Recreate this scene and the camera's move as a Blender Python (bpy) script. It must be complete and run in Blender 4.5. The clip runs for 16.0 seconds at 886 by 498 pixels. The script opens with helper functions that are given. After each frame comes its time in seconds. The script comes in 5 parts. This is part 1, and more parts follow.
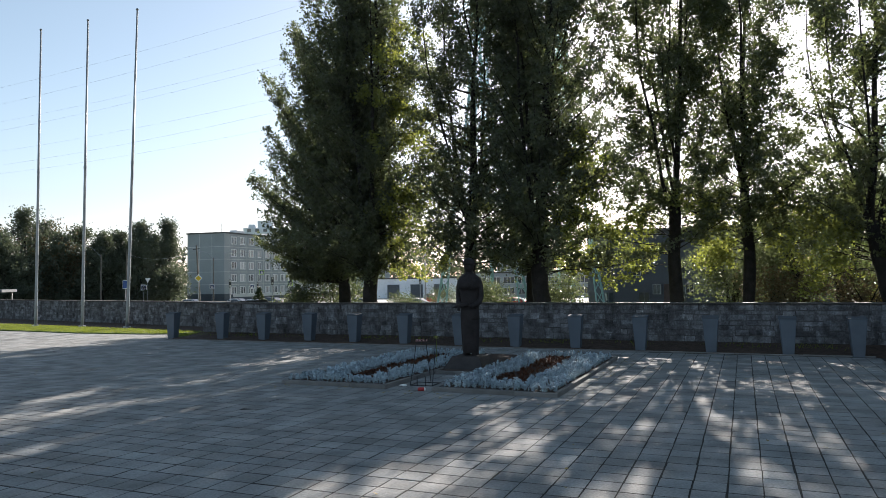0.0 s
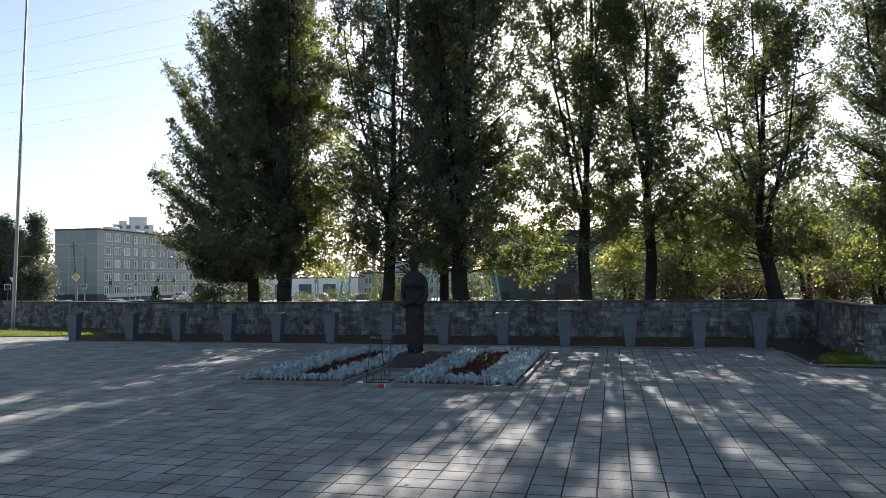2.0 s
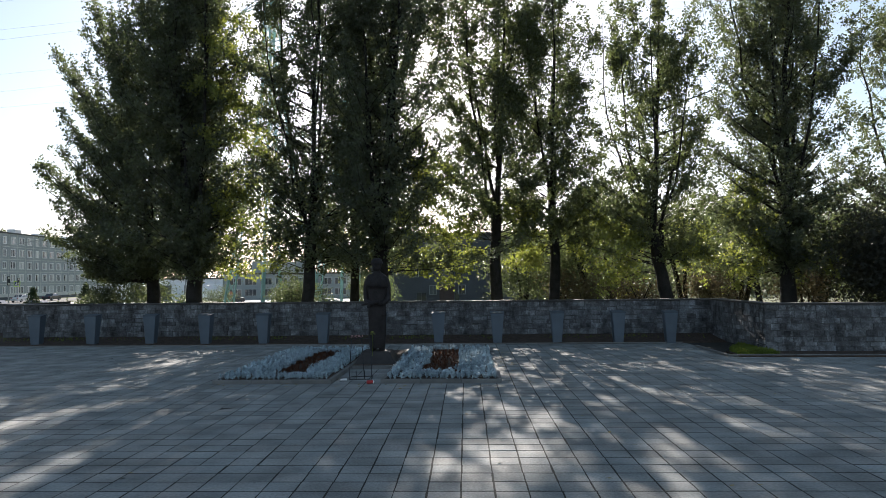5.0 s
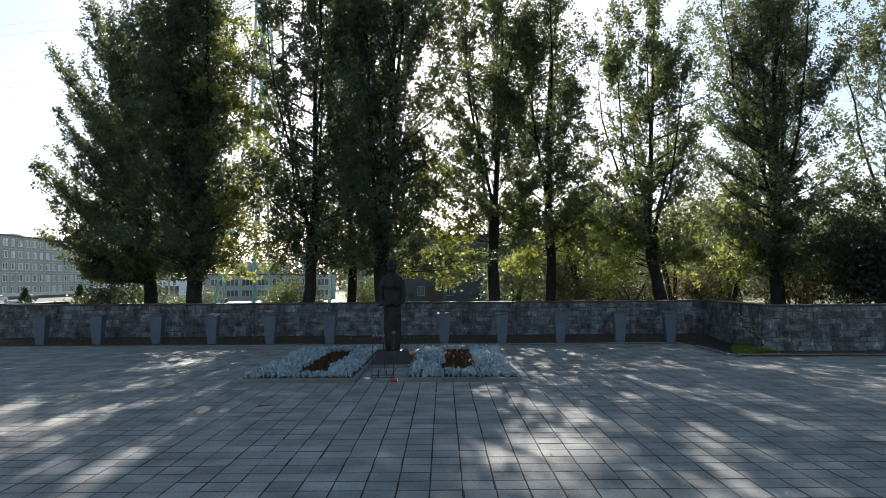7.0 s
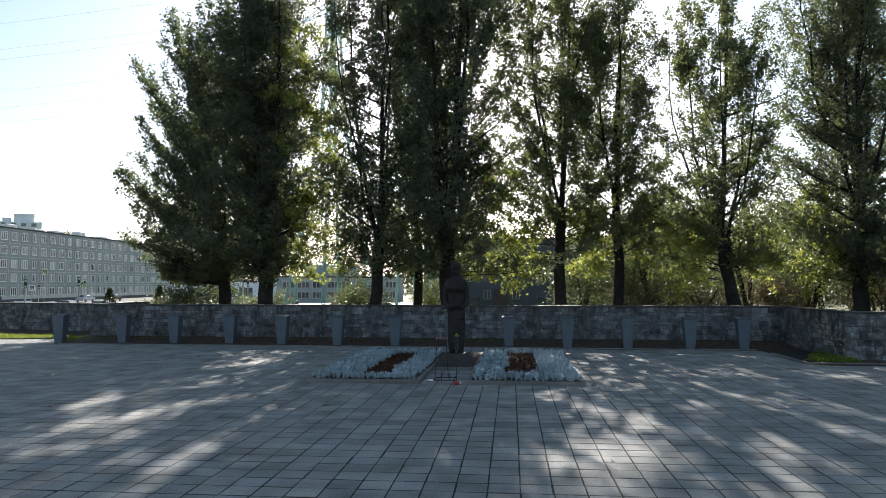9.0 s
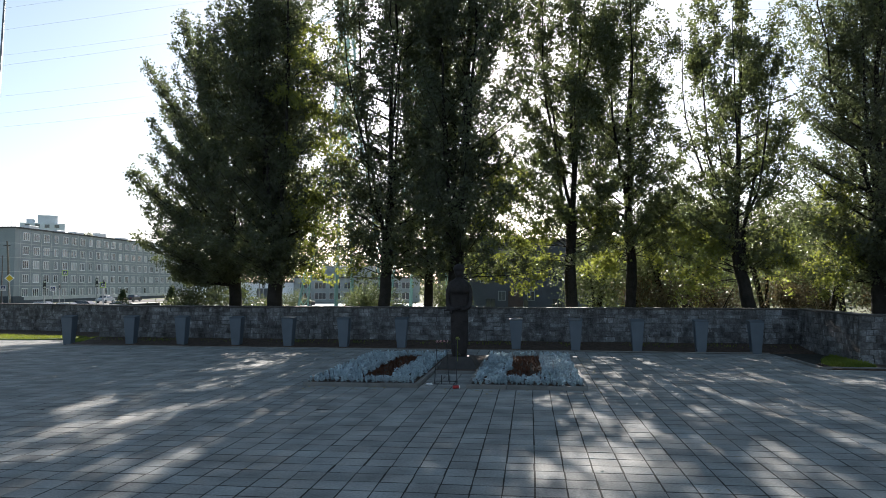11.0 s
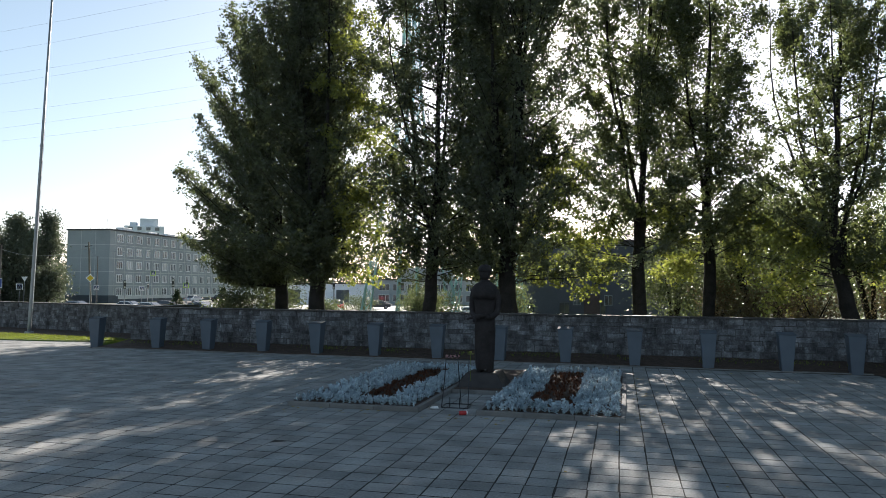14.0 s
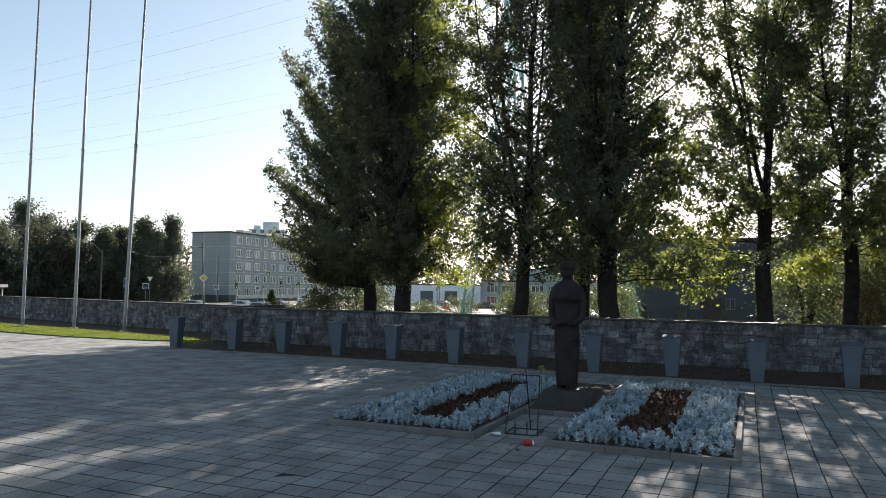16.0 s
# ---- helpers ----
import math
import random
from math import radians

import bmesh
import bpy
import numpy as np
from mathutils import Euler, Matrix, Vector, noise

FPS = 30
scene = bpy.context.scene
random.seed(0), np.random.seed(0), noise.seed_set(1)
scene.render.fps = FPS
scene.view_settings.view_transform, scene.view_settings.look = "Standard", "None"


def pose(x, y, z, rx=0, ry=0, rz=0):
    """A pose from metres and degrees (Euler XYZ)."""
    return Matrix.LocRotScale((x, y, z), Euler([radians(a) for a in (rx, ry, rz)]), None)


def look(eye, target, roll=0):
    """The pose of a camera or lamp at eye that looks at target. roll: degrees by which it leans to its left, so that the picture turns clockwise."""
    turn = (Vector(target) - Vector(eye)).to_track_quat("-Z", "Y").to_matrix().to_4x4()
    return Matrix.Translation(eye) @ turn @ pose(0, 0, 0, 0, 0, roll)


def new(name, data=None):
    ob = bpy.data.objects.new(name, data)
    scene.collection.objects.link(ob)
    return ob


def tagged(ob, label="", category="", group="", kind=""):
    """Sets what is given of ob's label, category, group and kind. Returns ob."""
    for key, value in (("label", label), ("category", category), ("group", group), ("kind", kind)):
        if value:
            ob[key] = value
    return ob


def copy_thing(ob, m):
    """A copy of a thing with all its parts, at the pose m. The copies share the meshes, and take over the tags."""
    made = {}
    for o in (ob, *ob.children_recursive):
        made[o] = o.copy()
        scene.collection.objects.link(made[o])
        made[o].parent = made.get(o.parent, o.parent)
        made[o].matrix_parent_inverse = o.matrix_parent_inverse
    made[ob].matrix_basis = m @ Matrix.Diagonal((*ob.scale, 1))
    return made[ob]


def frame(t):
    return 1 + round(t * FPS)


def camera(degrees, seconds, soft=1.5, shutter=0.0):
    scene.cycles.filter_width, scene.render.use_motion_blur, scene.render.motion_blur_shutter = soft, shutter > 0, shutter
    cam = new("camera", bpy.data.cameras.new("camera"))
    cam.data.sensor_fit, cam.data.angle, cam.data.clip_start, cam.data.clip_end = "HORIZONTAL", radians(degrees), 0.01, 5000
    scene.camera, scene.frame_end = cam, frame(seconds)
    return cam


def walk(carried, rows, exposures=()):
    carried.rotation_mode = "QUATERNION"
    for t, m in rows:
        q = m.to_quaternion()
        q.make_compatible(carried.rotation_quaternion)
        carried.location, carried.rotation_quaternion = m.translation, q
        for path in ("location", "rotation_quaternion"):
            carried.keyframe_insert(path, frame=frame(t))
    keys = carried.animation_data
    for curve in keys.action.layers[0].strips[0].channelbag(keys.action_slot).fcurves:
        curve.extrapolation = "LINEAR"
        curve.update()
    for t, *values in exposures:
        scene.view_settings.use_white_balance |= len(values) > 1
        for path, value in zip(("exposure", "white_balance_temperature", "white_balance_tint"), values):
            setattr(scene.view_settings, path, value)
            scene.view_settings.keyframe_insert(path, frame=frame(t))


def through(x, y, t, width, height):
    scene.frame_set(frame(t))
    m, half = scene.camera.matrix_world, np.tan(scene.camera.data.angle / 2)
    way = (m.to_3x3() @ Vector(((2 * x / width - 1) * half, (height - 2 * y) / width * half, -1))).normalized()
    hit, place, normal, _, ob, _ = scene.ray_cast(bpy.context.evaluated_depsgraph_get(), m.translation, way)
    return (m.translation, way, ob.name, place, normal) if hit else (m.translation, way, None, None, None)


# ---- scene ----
cam = camera(63.4, 16.0, soft=0.5)
PATH = [
    (0, (7.005, -14.374, 2.425), (6.221, -12.536, 2.511), -0.8),
    (0.5, (6.776, -14.543, 2.406), (6.087, -12.667, 2.491), -0.8),
    (1, (6.334, -14.713, 2.399), (5.746, -12.803, 2.481), -0.8),
    (1.5, (5.968, -14.963, 2.422), (5.44, -13.036, 2.503), -0.7),
    (2, (5.469, -15.214, 2.395), (4.996, -13.272, 2.477), -0.7),
    (2.5, (4.992, -15.448, 2.385), (4.581, -13.493, 2.468), -0.7),
    (3, (4.496, -15.701, 2.396), (4.168, -13.73, 2.477), -0.6),
    (3.5, (4.034, -15.952, 2.404), (3.774, -13.971, 2.485), -0.6),
    (4, (3.509, -16.134, 2.411), (3.319, -14.144, 2.491), -0.6),
    (4.5, (3.084, -16.339, 2.404), (2.959, -14.344, 2.485), -0.6),
    (7, (1.631, -17.044, 2.402), (1.617, -15.045, 2.488), -0.4),
    (7.5, (1.63, -17.05, 2.386), (1.611, -15.052, 2.475), -0.3),
    (8, (1.639, -17.076, 2.397), (1.567, -15.079, 2.489), -0.2),
    (8.5, (1.661, -17.063, 2.389), (1.495, -15.072, 2.485), -0.0),
    (9, (1.74, -17.078, 2.393), (1.538, -15.09, 2.489), -0.0),
    (11.5, (2.371, -16.433, 2.449), (2.098, -14.454, 2.548), 0.1),
    (12, (2.618, -15.979, 2.467), (2.321, -14.004, 2.567), 0.2),
    (12.5, (2.831, -15.445, 2.469), (2.507, -13.474, 2.57), 0.3),
    (13, (3.036, -14.857, 2.471), (2.663, -12.895, 2.574), 0.3),
    (13.5, (3.228, -14.234, 2.495), (2.795, -12.284, 2.597), 0.4),
    (14, (3.358, -13.577, 2.459), (2.865, -11.641, 2.563), 0.5),
    (14.5, (3.462, -12.873, 2.452), (2.911, -10.953, 2.556), 0.5),
    (15, (3.53, -12.123, 2.44), (2.915, -10.222, 2.544), 0.6),
    (15.5, (3.532, -11.5, 2.418), (2.849, -9.624, 2.523), 0.7),
    (16, (3.536, -10.873, 2.43), (2.744, -9.039, 2.535), 0.8),
]
walk(cam, [(t, look(eye, target, roll)) for t, eye, target, roll in PATH],
     exposures=[(0.0, 1.42, 5900, 15), (1.0, 1.33, 5900, 15), (2.0, 1.46, 5900, 15), (3.5, 1.38, 5880, 15), (4.7, 1.40, 5870, 14), (7.0, 1.50, 5850, 13), (9.0, 1.53, 5850, 13),
                (12.0, 1.35, 5850, 13), (13.5, 1.37, 5880, 13), (15.0, 1.44, 5950, 14), (16.0, 1.46, 6020, 14)])

# ---------------------------------------------------------------- world and light
SUN_AZ, SUN_EL = -5.2, 22.3          # degrees from +y towards +x, and above the horizon
world = bpy.data.worlds.new("world")
scene.world = world
world.use_nodes = True
wn = world.node_tree.nodes
sky = wn.new("ShaderNodeTexSky")
sky.sky_type = 'NISHITA'
sky.sun_disc = False
sky.sun_elevation = radians(SUN_EL)
sky.sun_rotation = radians(SUN_AZ)
sky.air_density = 1.0
sky.dust_density = 0.72
sky.ozone_density = 0.8
wn["Background"].inputs[1].default_value = 0.050
haze = wn.new("ShaderNodeHueSaturation")          # thin haze whitens the whole sky
haze.inputs["Hue"].default_value = 0.475
haze.inputs["Saturation"].default_value = 0.72
haze.inputs["Value"].default_value = 1.06
world.node_tree.links.new(sky.outputs[0], haze.inputs["Color"])
world.node_tree.links.new(haze.outputs[0], wn["Background"].inputs[0])
sun_data = bpy.data.lights.new("sun", 'SUN')
sun_data.energy = 5.0
sun_data.angle = radians(0.53)
sun_data.color = (1.0, 0.88, 0.71)
sun = new("sun", sun_data)
s_dir = Vector((math.sin(radians(SUN_AZ)) * math.cos(radians(SUN_EL)),
                math.cos(radians(SUN_AZ)) * math.cos(radians(SUN_EL)), math.sin(radians(SUN_EL))))
sun.matrix_world = look(s_dir * 60, (0, 0, 0))

# ---------------------------------------------------------------- small builders
rng = np.random.default_rng(7)


def drop(x, y):
    """The land falls by less than a metre behind the walls, towards the street."""
    s = y - max(0.0, -16.2 - x) * 0.206 - 15.0
    f = min(max((s - 8.0) / 22.0, 0.0), 1.0)
    return -1.3 * f * f * (3 - 2 * f)


def thing(name, x, y, z=0.0, rz=0.0, label="", category="", group="", kind=""):
    ob = new(name)
    ob.empty_display_size = 0.2
    ob.matrix_world = pose(x, y, z + drop(x, y), 0, 0, rz)
    return tagged(ob, label, category, group, kind)


def as_mesh(name, src, mat, smooth=False):
    if isinstance(src, bpy.types.Mesh):
        me = src
    else:
        me = bpy.data.meshes.new(name)
        src.normal_update()
        src.to_mesh(me)
        src.free()
    if mat is not None and not me.materials:
        me.materials.append(mat)
    if smooth:
        me.polygons.foreach_set("use_smooth", [True] * len(me.polygons))
    return me


def part(name, src, mat, parent, label="", kind="", smooth=False):
    ob = new(name, as_mesh(name, src, mat, smooth))
    ob.parent = parent
    return tagged(ob, label, kind=kind)


def solo(name, src, mat, label="", category="", group="", kind="", smooth=False):
    return tagged(new(name, as_mesh(name, src, mat, smooth)), label, category, group, kind)


def quads(name, V, F):
    V = np.asarray(V, dtype=np.float32)
    F = np.asarray(F, dtype=np.int32)
    me = bpy.data.meshes.new(name)
    me.vertices.add(len(V))
    me.vertices.foreach_set("co", V.ravel())
    me.loops.add(F.size)
    me.loops.foreach_set("vertex_index", F.ravel())
    me.polygons.add(len(F))
    me.polygons.foreach_set("loop_start", np.arange(0, F.size, F.shape[1], dtype=np.int32))
    me.polygons.foreach_set("use_smooth", np.zeros(len(F), dtype=bool))
    me.update(calc_edges=True)
    return me


def box(bm, c, s, rz=0.0, bevel=0.0, rx=0.0, ry=0.0, taper=1.0):
    """A box of size s round c; taper scales the lower end."""
    m = pose(*c, rx, ry, rz)
    vs = []
    for dz in (-0.5, 0.5):
        k = taper if dz < 0 else 1.0
        for dx, dy in ((-0.5, -0.5), (0.5, -0.5), (0.5, 0.5), (-0.5, 0.5)):
            vs.append(bm.verts.new(m @ Vector((dx * s[0] * k, dy * s[1] * k, dz * s[2]))))
    fs = [bm.faces.new([vs[i] for i in f]) for f in
          ((3, 2, 1, 0), (4, 5, 6, 7), (0, 1, 5, 4), (1, 2, 6, 5), (2, 3, 7, 6), (3, 0, 4, 7))]
    if bevel > 0:
        es = list({e for f in fs for e in f.edges})
        bmesh.ops.bevel(bm, geom=es, offset=bevel, segments=2, affect='EDGES', profile=0.5)
    return bm


def tube(bm, pts, radii, n=8, cap=True):
    """A tapered tube along pts."""
    rings = []
    prev = None
    for i, p in enumerate(pts):
        p = Vector(p)
        a = Vector(pts[max(i - 1, 0)])
        b = Vector(pts[min(i + 1, len(pts) - 1)])
        d = (b - a).normalized()
        u = d.orthogonal().normalized() if prev is None else (prev - d * prev.dot(d)).normalized()
        prev = u
        v = d.cross(u)
        r = radii[i] if isinstance(radii, (list, tuple)) else radii
        rings.append([bm.verts.new(p + u * (r * math.cos(2 * math.pi * k / n)) + v * (r * math.sin(2 * math.pi * k / n))) for k in range(n)])
    for a, b in zip(rings, rings[1:]):
        for k in range(n):
            bm.faces.new((a[k], a[(k + 1) % n], b[(k + 1) % n], b[k]))
    if cap:
        bm.faces.new(rings[0][::-1])
        bm.faces.new(rings[-1])
    return bm


def loft(bm, rings):
    """Rings of equal length, closed at both ends."""
    vr = [[bm.verts.new(p) for p in r] for r in rings]
    n = len(vr[0])
    for a, b in zip(vr, vr[1:]):
        for k in range(n):
            bm.faces.new((a[k], a[(k + 1) % n], b[(k + 1) % n], b[k]))
    bm.faces.new(vr[0][::-1])
    bm.faces.new(vr[-1])
    return bm


def oval(cx, cy, z, rx, ry, n=20, power=2.0, tilt=0.0):
    out = []
    for k in range(n):
        a = 2 * math.pi * k / n
        c, s = math.cos(a), math.sin(a)
        out.append((cx + rx * math.copysign(abs(c) ** (2 / power), c),
                    cy + ry * math.copysign(abs(s) ** (2 / power), s), z + tilt * s))
    return out


# ---------------------------------------------------------------- materials
def material(name, base, rough=0.8, vary=0.25, scale=3.0, fine=40.0, bump=0.3, metal=0.0, per_piece=0.0, tint=None,
             dirt=None, dirt_scale=1.2, dirt_amount=0.5, spec=0.4, island=False, bump_distance=0.01, streak=1.0, salt=None):
    """A surface with grain at two scales, an optional stain colour and a value that differs from piece to piece."""
    m = bpy.data.materials.new(name)
    m.use_nodes = True
    nt = m.node_tree
    N, L = nt.nodes, nt.links
    p = N["Principled BSDF"]
    geo = N.new("ShaderNodeNewGeometry")
    co = geo.outputs["Position"]
    a = N.new("ShaderNodeTexNoise")
    a.inputs["Scale"].default_value = scale
    a.inputs["Detail"].default_value = 6
    b = N.new("ShaderNodeTexNoise")
    b.inputs["Scale"].default_value = fine
    b.inputs["Detail"].default_value = 5
    L.new(co, a.inputs["Vector"])
    L.new(co, b.inputs["Vector"])
    ra = N.new("ShaderNodeMapRange")
    ra.inputs[1].default_value, ra.inputs[2].default_value = 0.3, 0.7
    ra.inputs[3].default_value, ra.inputs[4].default_value = 1 - vary, 1 + vary
    L.new(a.outputs[0], ra.inputs[0])
    rb = N.new("ShaderNodeMapRange")
    rb.inputs[1].default_value, rb.inputs[2].default_value = 0.3, 0.7
    rb.inputs[3].default_value, rb.inputs[4].default_value = 1 - vary * 0.6, 1 + vary * 0.6
    L.new(b.outputs[0], rb.inputs[0])
    mul = N.new("ShaderNodeMath")
    mul.operation = 'MULTIPLY'
    L.new(ra.outputs[0], mul.inputs[0])
    L.new(rb.outputs[0], mul.inputs[1])
    value = mul.outputs[0]
    if per_piece > 0:
        if island:
            rnd = geo.outputs["Random Per Island"]
        else:
            rnd = N.new("ShaderNodeObjectInfo").outputs["Random"]
        rc = N.new("ShaderNodeMapRange")
        rc.inputs[3].default_value, rc.inputs[4].default_value = 1 - per_piece, 1 + per_piece
        L.new(rnd, rc.inputs[0])
        m2 = N.new("ShaderNodeMath")
        m2.operation = 'MULTIPLY'
        L.new(value, m2.inputs[0])
        L.new(rc.outputs[0], m2.inputs[1])
        value = m2.outputs[0]
    col = N.new("ShaderNodeRGB")
    col.outputs[0].default_value = (*base, 1)
    src = col.outputs[0]
    if tint is not None and per_piece > 0:
        mt = N.new("ShaderNodeMix")
        mt.data_type = 'RGBA'
        w = N.new("ShaderNodeTexWhiteNoise")
        w.noise_dimensions = '1D'
        L.new(rnd, w.inputs["W"])
        L.new(w.outputs["Value"], mt.inputs[0])
        L.new(src, mt.inputs[6])
        mt.inputs[7].default_value = (*tint, 1)
        src = mt.outputs[2]
    if dirt is not None:
        d = N.new("ShaderNodeTexNoise")
        d.inputs["Scale"].default_value = dirt_scale
        d.inputs["Detail"].default_value = 8
        d.inputs["Roughness"].default_value = 0.65
        if streak < 1:                           # stains run downwards
            sm = N.new("ShaderNodeMapping")
            sm.inputs["Scale"].default_value = (1, 1, streak)
            L.new(co, sm.inputs["Vector"])
            L.new(sm.outputs[0], d.inputs["Vector"])
        else:
            L.new(co, d.inputs["Vector"])
        rd = N.new("ShaderNodeMapRange")
        rd.inputs[1].default_value, rd.inputs[2].default_value = 0.48, 0.68
        rd.inputs[3].default_value, rd.inputs[4].default_value = 0.0, dirt_amount
        L.new(d.outputs[0], rd.inputs[0])
        md = N.new("ShaderNodeMix")
        md.data_type = 'RGBA'
        L.new(rd.outputs[0], md.inputs[0])
        L.new(src, md.inputs[6])
        md.inputs[7].default_value = (*dirt, 1)
        src = md.outputs[2]
    if salt is not None:                         # pale lime bloom in ragged runs
        d = N.new("ShaderNodeTexNoise")
        d.inputs["Scale"].default_value = 3.4
        d.inputs["Detail"].default_value = 8
        d.inputs["Roughness"].default_value = 0.7
        sm = N.new("ShaderNodeMapping")
        sm.inputs["Location"].default_value = (7.0, 3.0, 1.0)
        sm.inputs["Scale"].default_value = (1, 1, 0.6)
        L.new(co, sm.inputs["Vector"])
        L.new(sm.outputs[0], d.inputs["Vector"])
        rd = N.new("ShaderNodeMapRange")
        rd.inputs[1].default_value, rd.inputs[2].default_value = 0.56, 0.74
        rd.inputs[3].default_value, rd.inputs[4].default_value = 0.0, 0.8
        L.new(d.outputs[0], rd.inputs[0])
        md = N.new("ShaderNodeMix")
        md.data_type = 'RGBA'
        L.new(rd.outputs[0], md.inputs[0])
        L.new(src, md.inputs[6])
        md.inputs[7].default_value = (*salt, 1)
        src = md.outputs[2]
    hsv = N.new("ShaderNodeHueSaturation")
    L.new(src, hsv.inputs["Color"])
    L.new(value, hsv.inputs["Value"])
    L.new(hsv.outputs[0], p.inputs["Base Color"])
    p.inputs["Roughness"].default_value = rough
    p.inputs["Metallic"].default_value = metal
    p.inputs["Specular IOR Level"].default_value = spec
    if bump > 0:
        bp = N.new("ShaderNodeBump")
        bp.inputs["Strength"].default_value = bump
        bp.inputs["Distance"].default_value = bump_distance
        L.new(b.outputs[0], bp.inputs["Height"])
        L.new(bp.outputs[0], p.inputs["Normal"])
    return m


def leaf_material(name, dark, light, through, amount=0.45, scale=0.5, rough=0.5, gloss=0.15):
    """Leaves: a diffuse face and light that passes through; the tone differs from leaf to leaf and from bough to bough."""
    m = bpy.data.materials.new(name)
    m.use_nodes = True
    nt = m.node_tree
    N, L = nt.nodes, nt.links
    p = N["Principled BSDF"]
    out = N["Material Output"]
    geo = N.new("ShaderNodeNewGeometry")
    nz = N.new("ShaderNodeTexNoise")
    nz.inputs["Scale"].default_value = scale
    L.new(geo.outputs["Position"], nz.inputs["Vector"])
    add = N.new("ShaderNodeMath")
    add.operation = 'MULTIPLY_ADD'
    L.new(geo.outputs["Random Per Island"], add.inputs[0])
    add.inputs[1].default_value = 0.6
    sub = N.new("ShaderNodeMath")
    sub.operation = 'MULTIPLY_ADD'
    L.new(nz.outputs[0], sub.inputs[0])
    sub.inputs[1].default_value = 1.6
    sub.inputs[2].default_value = -0.6
    L.new(sub.outputs[0], add.inputs[2])
    add.use_clamp = True
    mix = N.new("ShaderNodeMix")
    mix.data_type = 'RGBA'
    L.new(add.outputs[0], mix.inputs[0])
    mix.inputs[6].default_value = (*dark, 1)
    mix.inputs[7].default_value = (*light, 1)
    L.new(mix.outputs[2], p.inputs["Base Color"])
    p.inputs["Roughness"].default_value = rough
    p.inputs["Specular IOR Level"].default_value = gloss
    tr = N.new("ShaderNodeBsdfTranslucent")
    mt = N.new("ShaderNodeMix")
    mt.data_type = 'RGBA'
    L.new(add.outputs[0], mt.inputs[0])
    mt.inputs[6].default_value = (*[c * 0.6 for c in through], 1)
    mt.inputs[7].default_value = (*through, 1)
    L.new(mt.outputs[2], tr.inputs[0])
    ms = N.new("ShaderNodeMixShader")
    ms.inputs[0].default_value = amount
    L.new(p.outputs[0], ms.inputs[1])
    L.new(tr.outputs[0], ms.inputs[2])
    L.new(ms.outputs[0], out.inputs[0])
    return m


M_TILE = material("concrete_slab", (0.230, 0.243, 0.240), 0.85, 0.34, 1.6, 30, 0.7, per_piece=0.15, tint=(0.252, 0.253, 0.243),
                  dirt=(0.18, 0.165, 0.145), dirt_scale=3.2, dirt_amount=0.55, spec=0.25)
M_TILES = material("concrete_slabs", (0.230, 0.243, 0.240), 0.85, 0.34, 1.6, 30, 0.7, per_piece=0.15, tint=(0.252, 0.253, 0.243),
                   dirt=(0.18, 0.165, 0.145), dirt_scale=3.2, dirt_amount=0.55, island=True, spec=0.25)
M_JOINT = material("joint_soil", (0.022, 0.022, 0.018), 0.95, 0.4, 4, 60, 0.4)
M_GROUND = material("rough_grass", (0.075, 0.095, 0.03), 0.95, 0.45, 0.35, 9, 0.5, dirt=(0.12, 0.10, 0.06), dirt_scale=0.2)
M_LAWN = material("lawn_soil", (0.09, 0.13, 0.03), 0.95, 0.35, 2.0, 30, 0.5)
M_SOIL = material("bed_soil", (0.06, 0.04, 0.028), 0.95, 0.45, 6, 50, 0.7, bump_distance=0.03)
M_STONE = material("limestone_block", (0.178, 0.182, 0.190), 0.85, 0.55, 3.4, 18, 1.1, per_piece=0.25, tint=(0.105, 0.102, 0.104),
                   dirt=(0.036, 0.034, 0.034), dirt_scale=2.0, dirt_amount=0.94, bump_distance=0.05, streak=0.3, salt=(0.40, 0.41, 0.42))
M_STONES = material("limestone_blocks", (0.178, 0.182, 0.190), 0.85, 0.55, 3.4, 18, 1.1, per_piece=0.25, tint=(0.105, 0.102, 0.104),
                   dirt=(0.036, 0.034, 0.034), dirt_scale=2.0, dirt_amount=0.94, island=True, bump_distance=0.05, streak=0.3, salt=(0.40, 0.41, 0.42))
M_MORTAR = material("wall_mortar", (0.10, 0.098, 0.096), 0.95, 0.4, 3, 40, 0.5, dirt=(0.040, 0.037, 0.036), dirt_scale=1.1, dirt_amount=0.9, streak=0.35)
M_COPING = material("wall_coping", (0.058, 0.054, 0.052), 0.7, 0.3, 2, 30, 0.4, per_piece=0.15)
M_KERB = material("concrete_kerb", (0.165, 0.160, 0.152), 0.8, 0.25, 3, 50, 0.4, per_piece=0.15, dirt=(0.13, 0.12, 0.11), dirt_scale=3)
M_GRANITE = material("grey_granite", (0.084, 0.106, 0.134), 0.45, 0.12, 2, 120, 0.1, spec=0.5)
M_PLAQUE = material("polished_granite", (0.085, 0.10, 0.118), 0.85, 0.1, 2, 120, 0.05, spec=0.25)
M_BRONZE = material("dark_bronze", (0.026, 0.022, 0.022), 0.7, 0.35, 4, 40, 0.3, metal=0.0, spec=0.22)
M_PLINTH = material("dark_plinth_stone", (0.035, 0.030, 0.028), 0.6, 0.3, 4, 60, 0.3)
M_BARK = material("poplar_bark", (0.022, 0.019, 0.017), 0.95, 0.45, 3, 25, 1.0, bump_distance=0.05)
M_STEEL = material("painted_steel", (0.27, 0.28, 0.29), 0.4, 0.1, 2, 30, 0.05, metal=0.3)
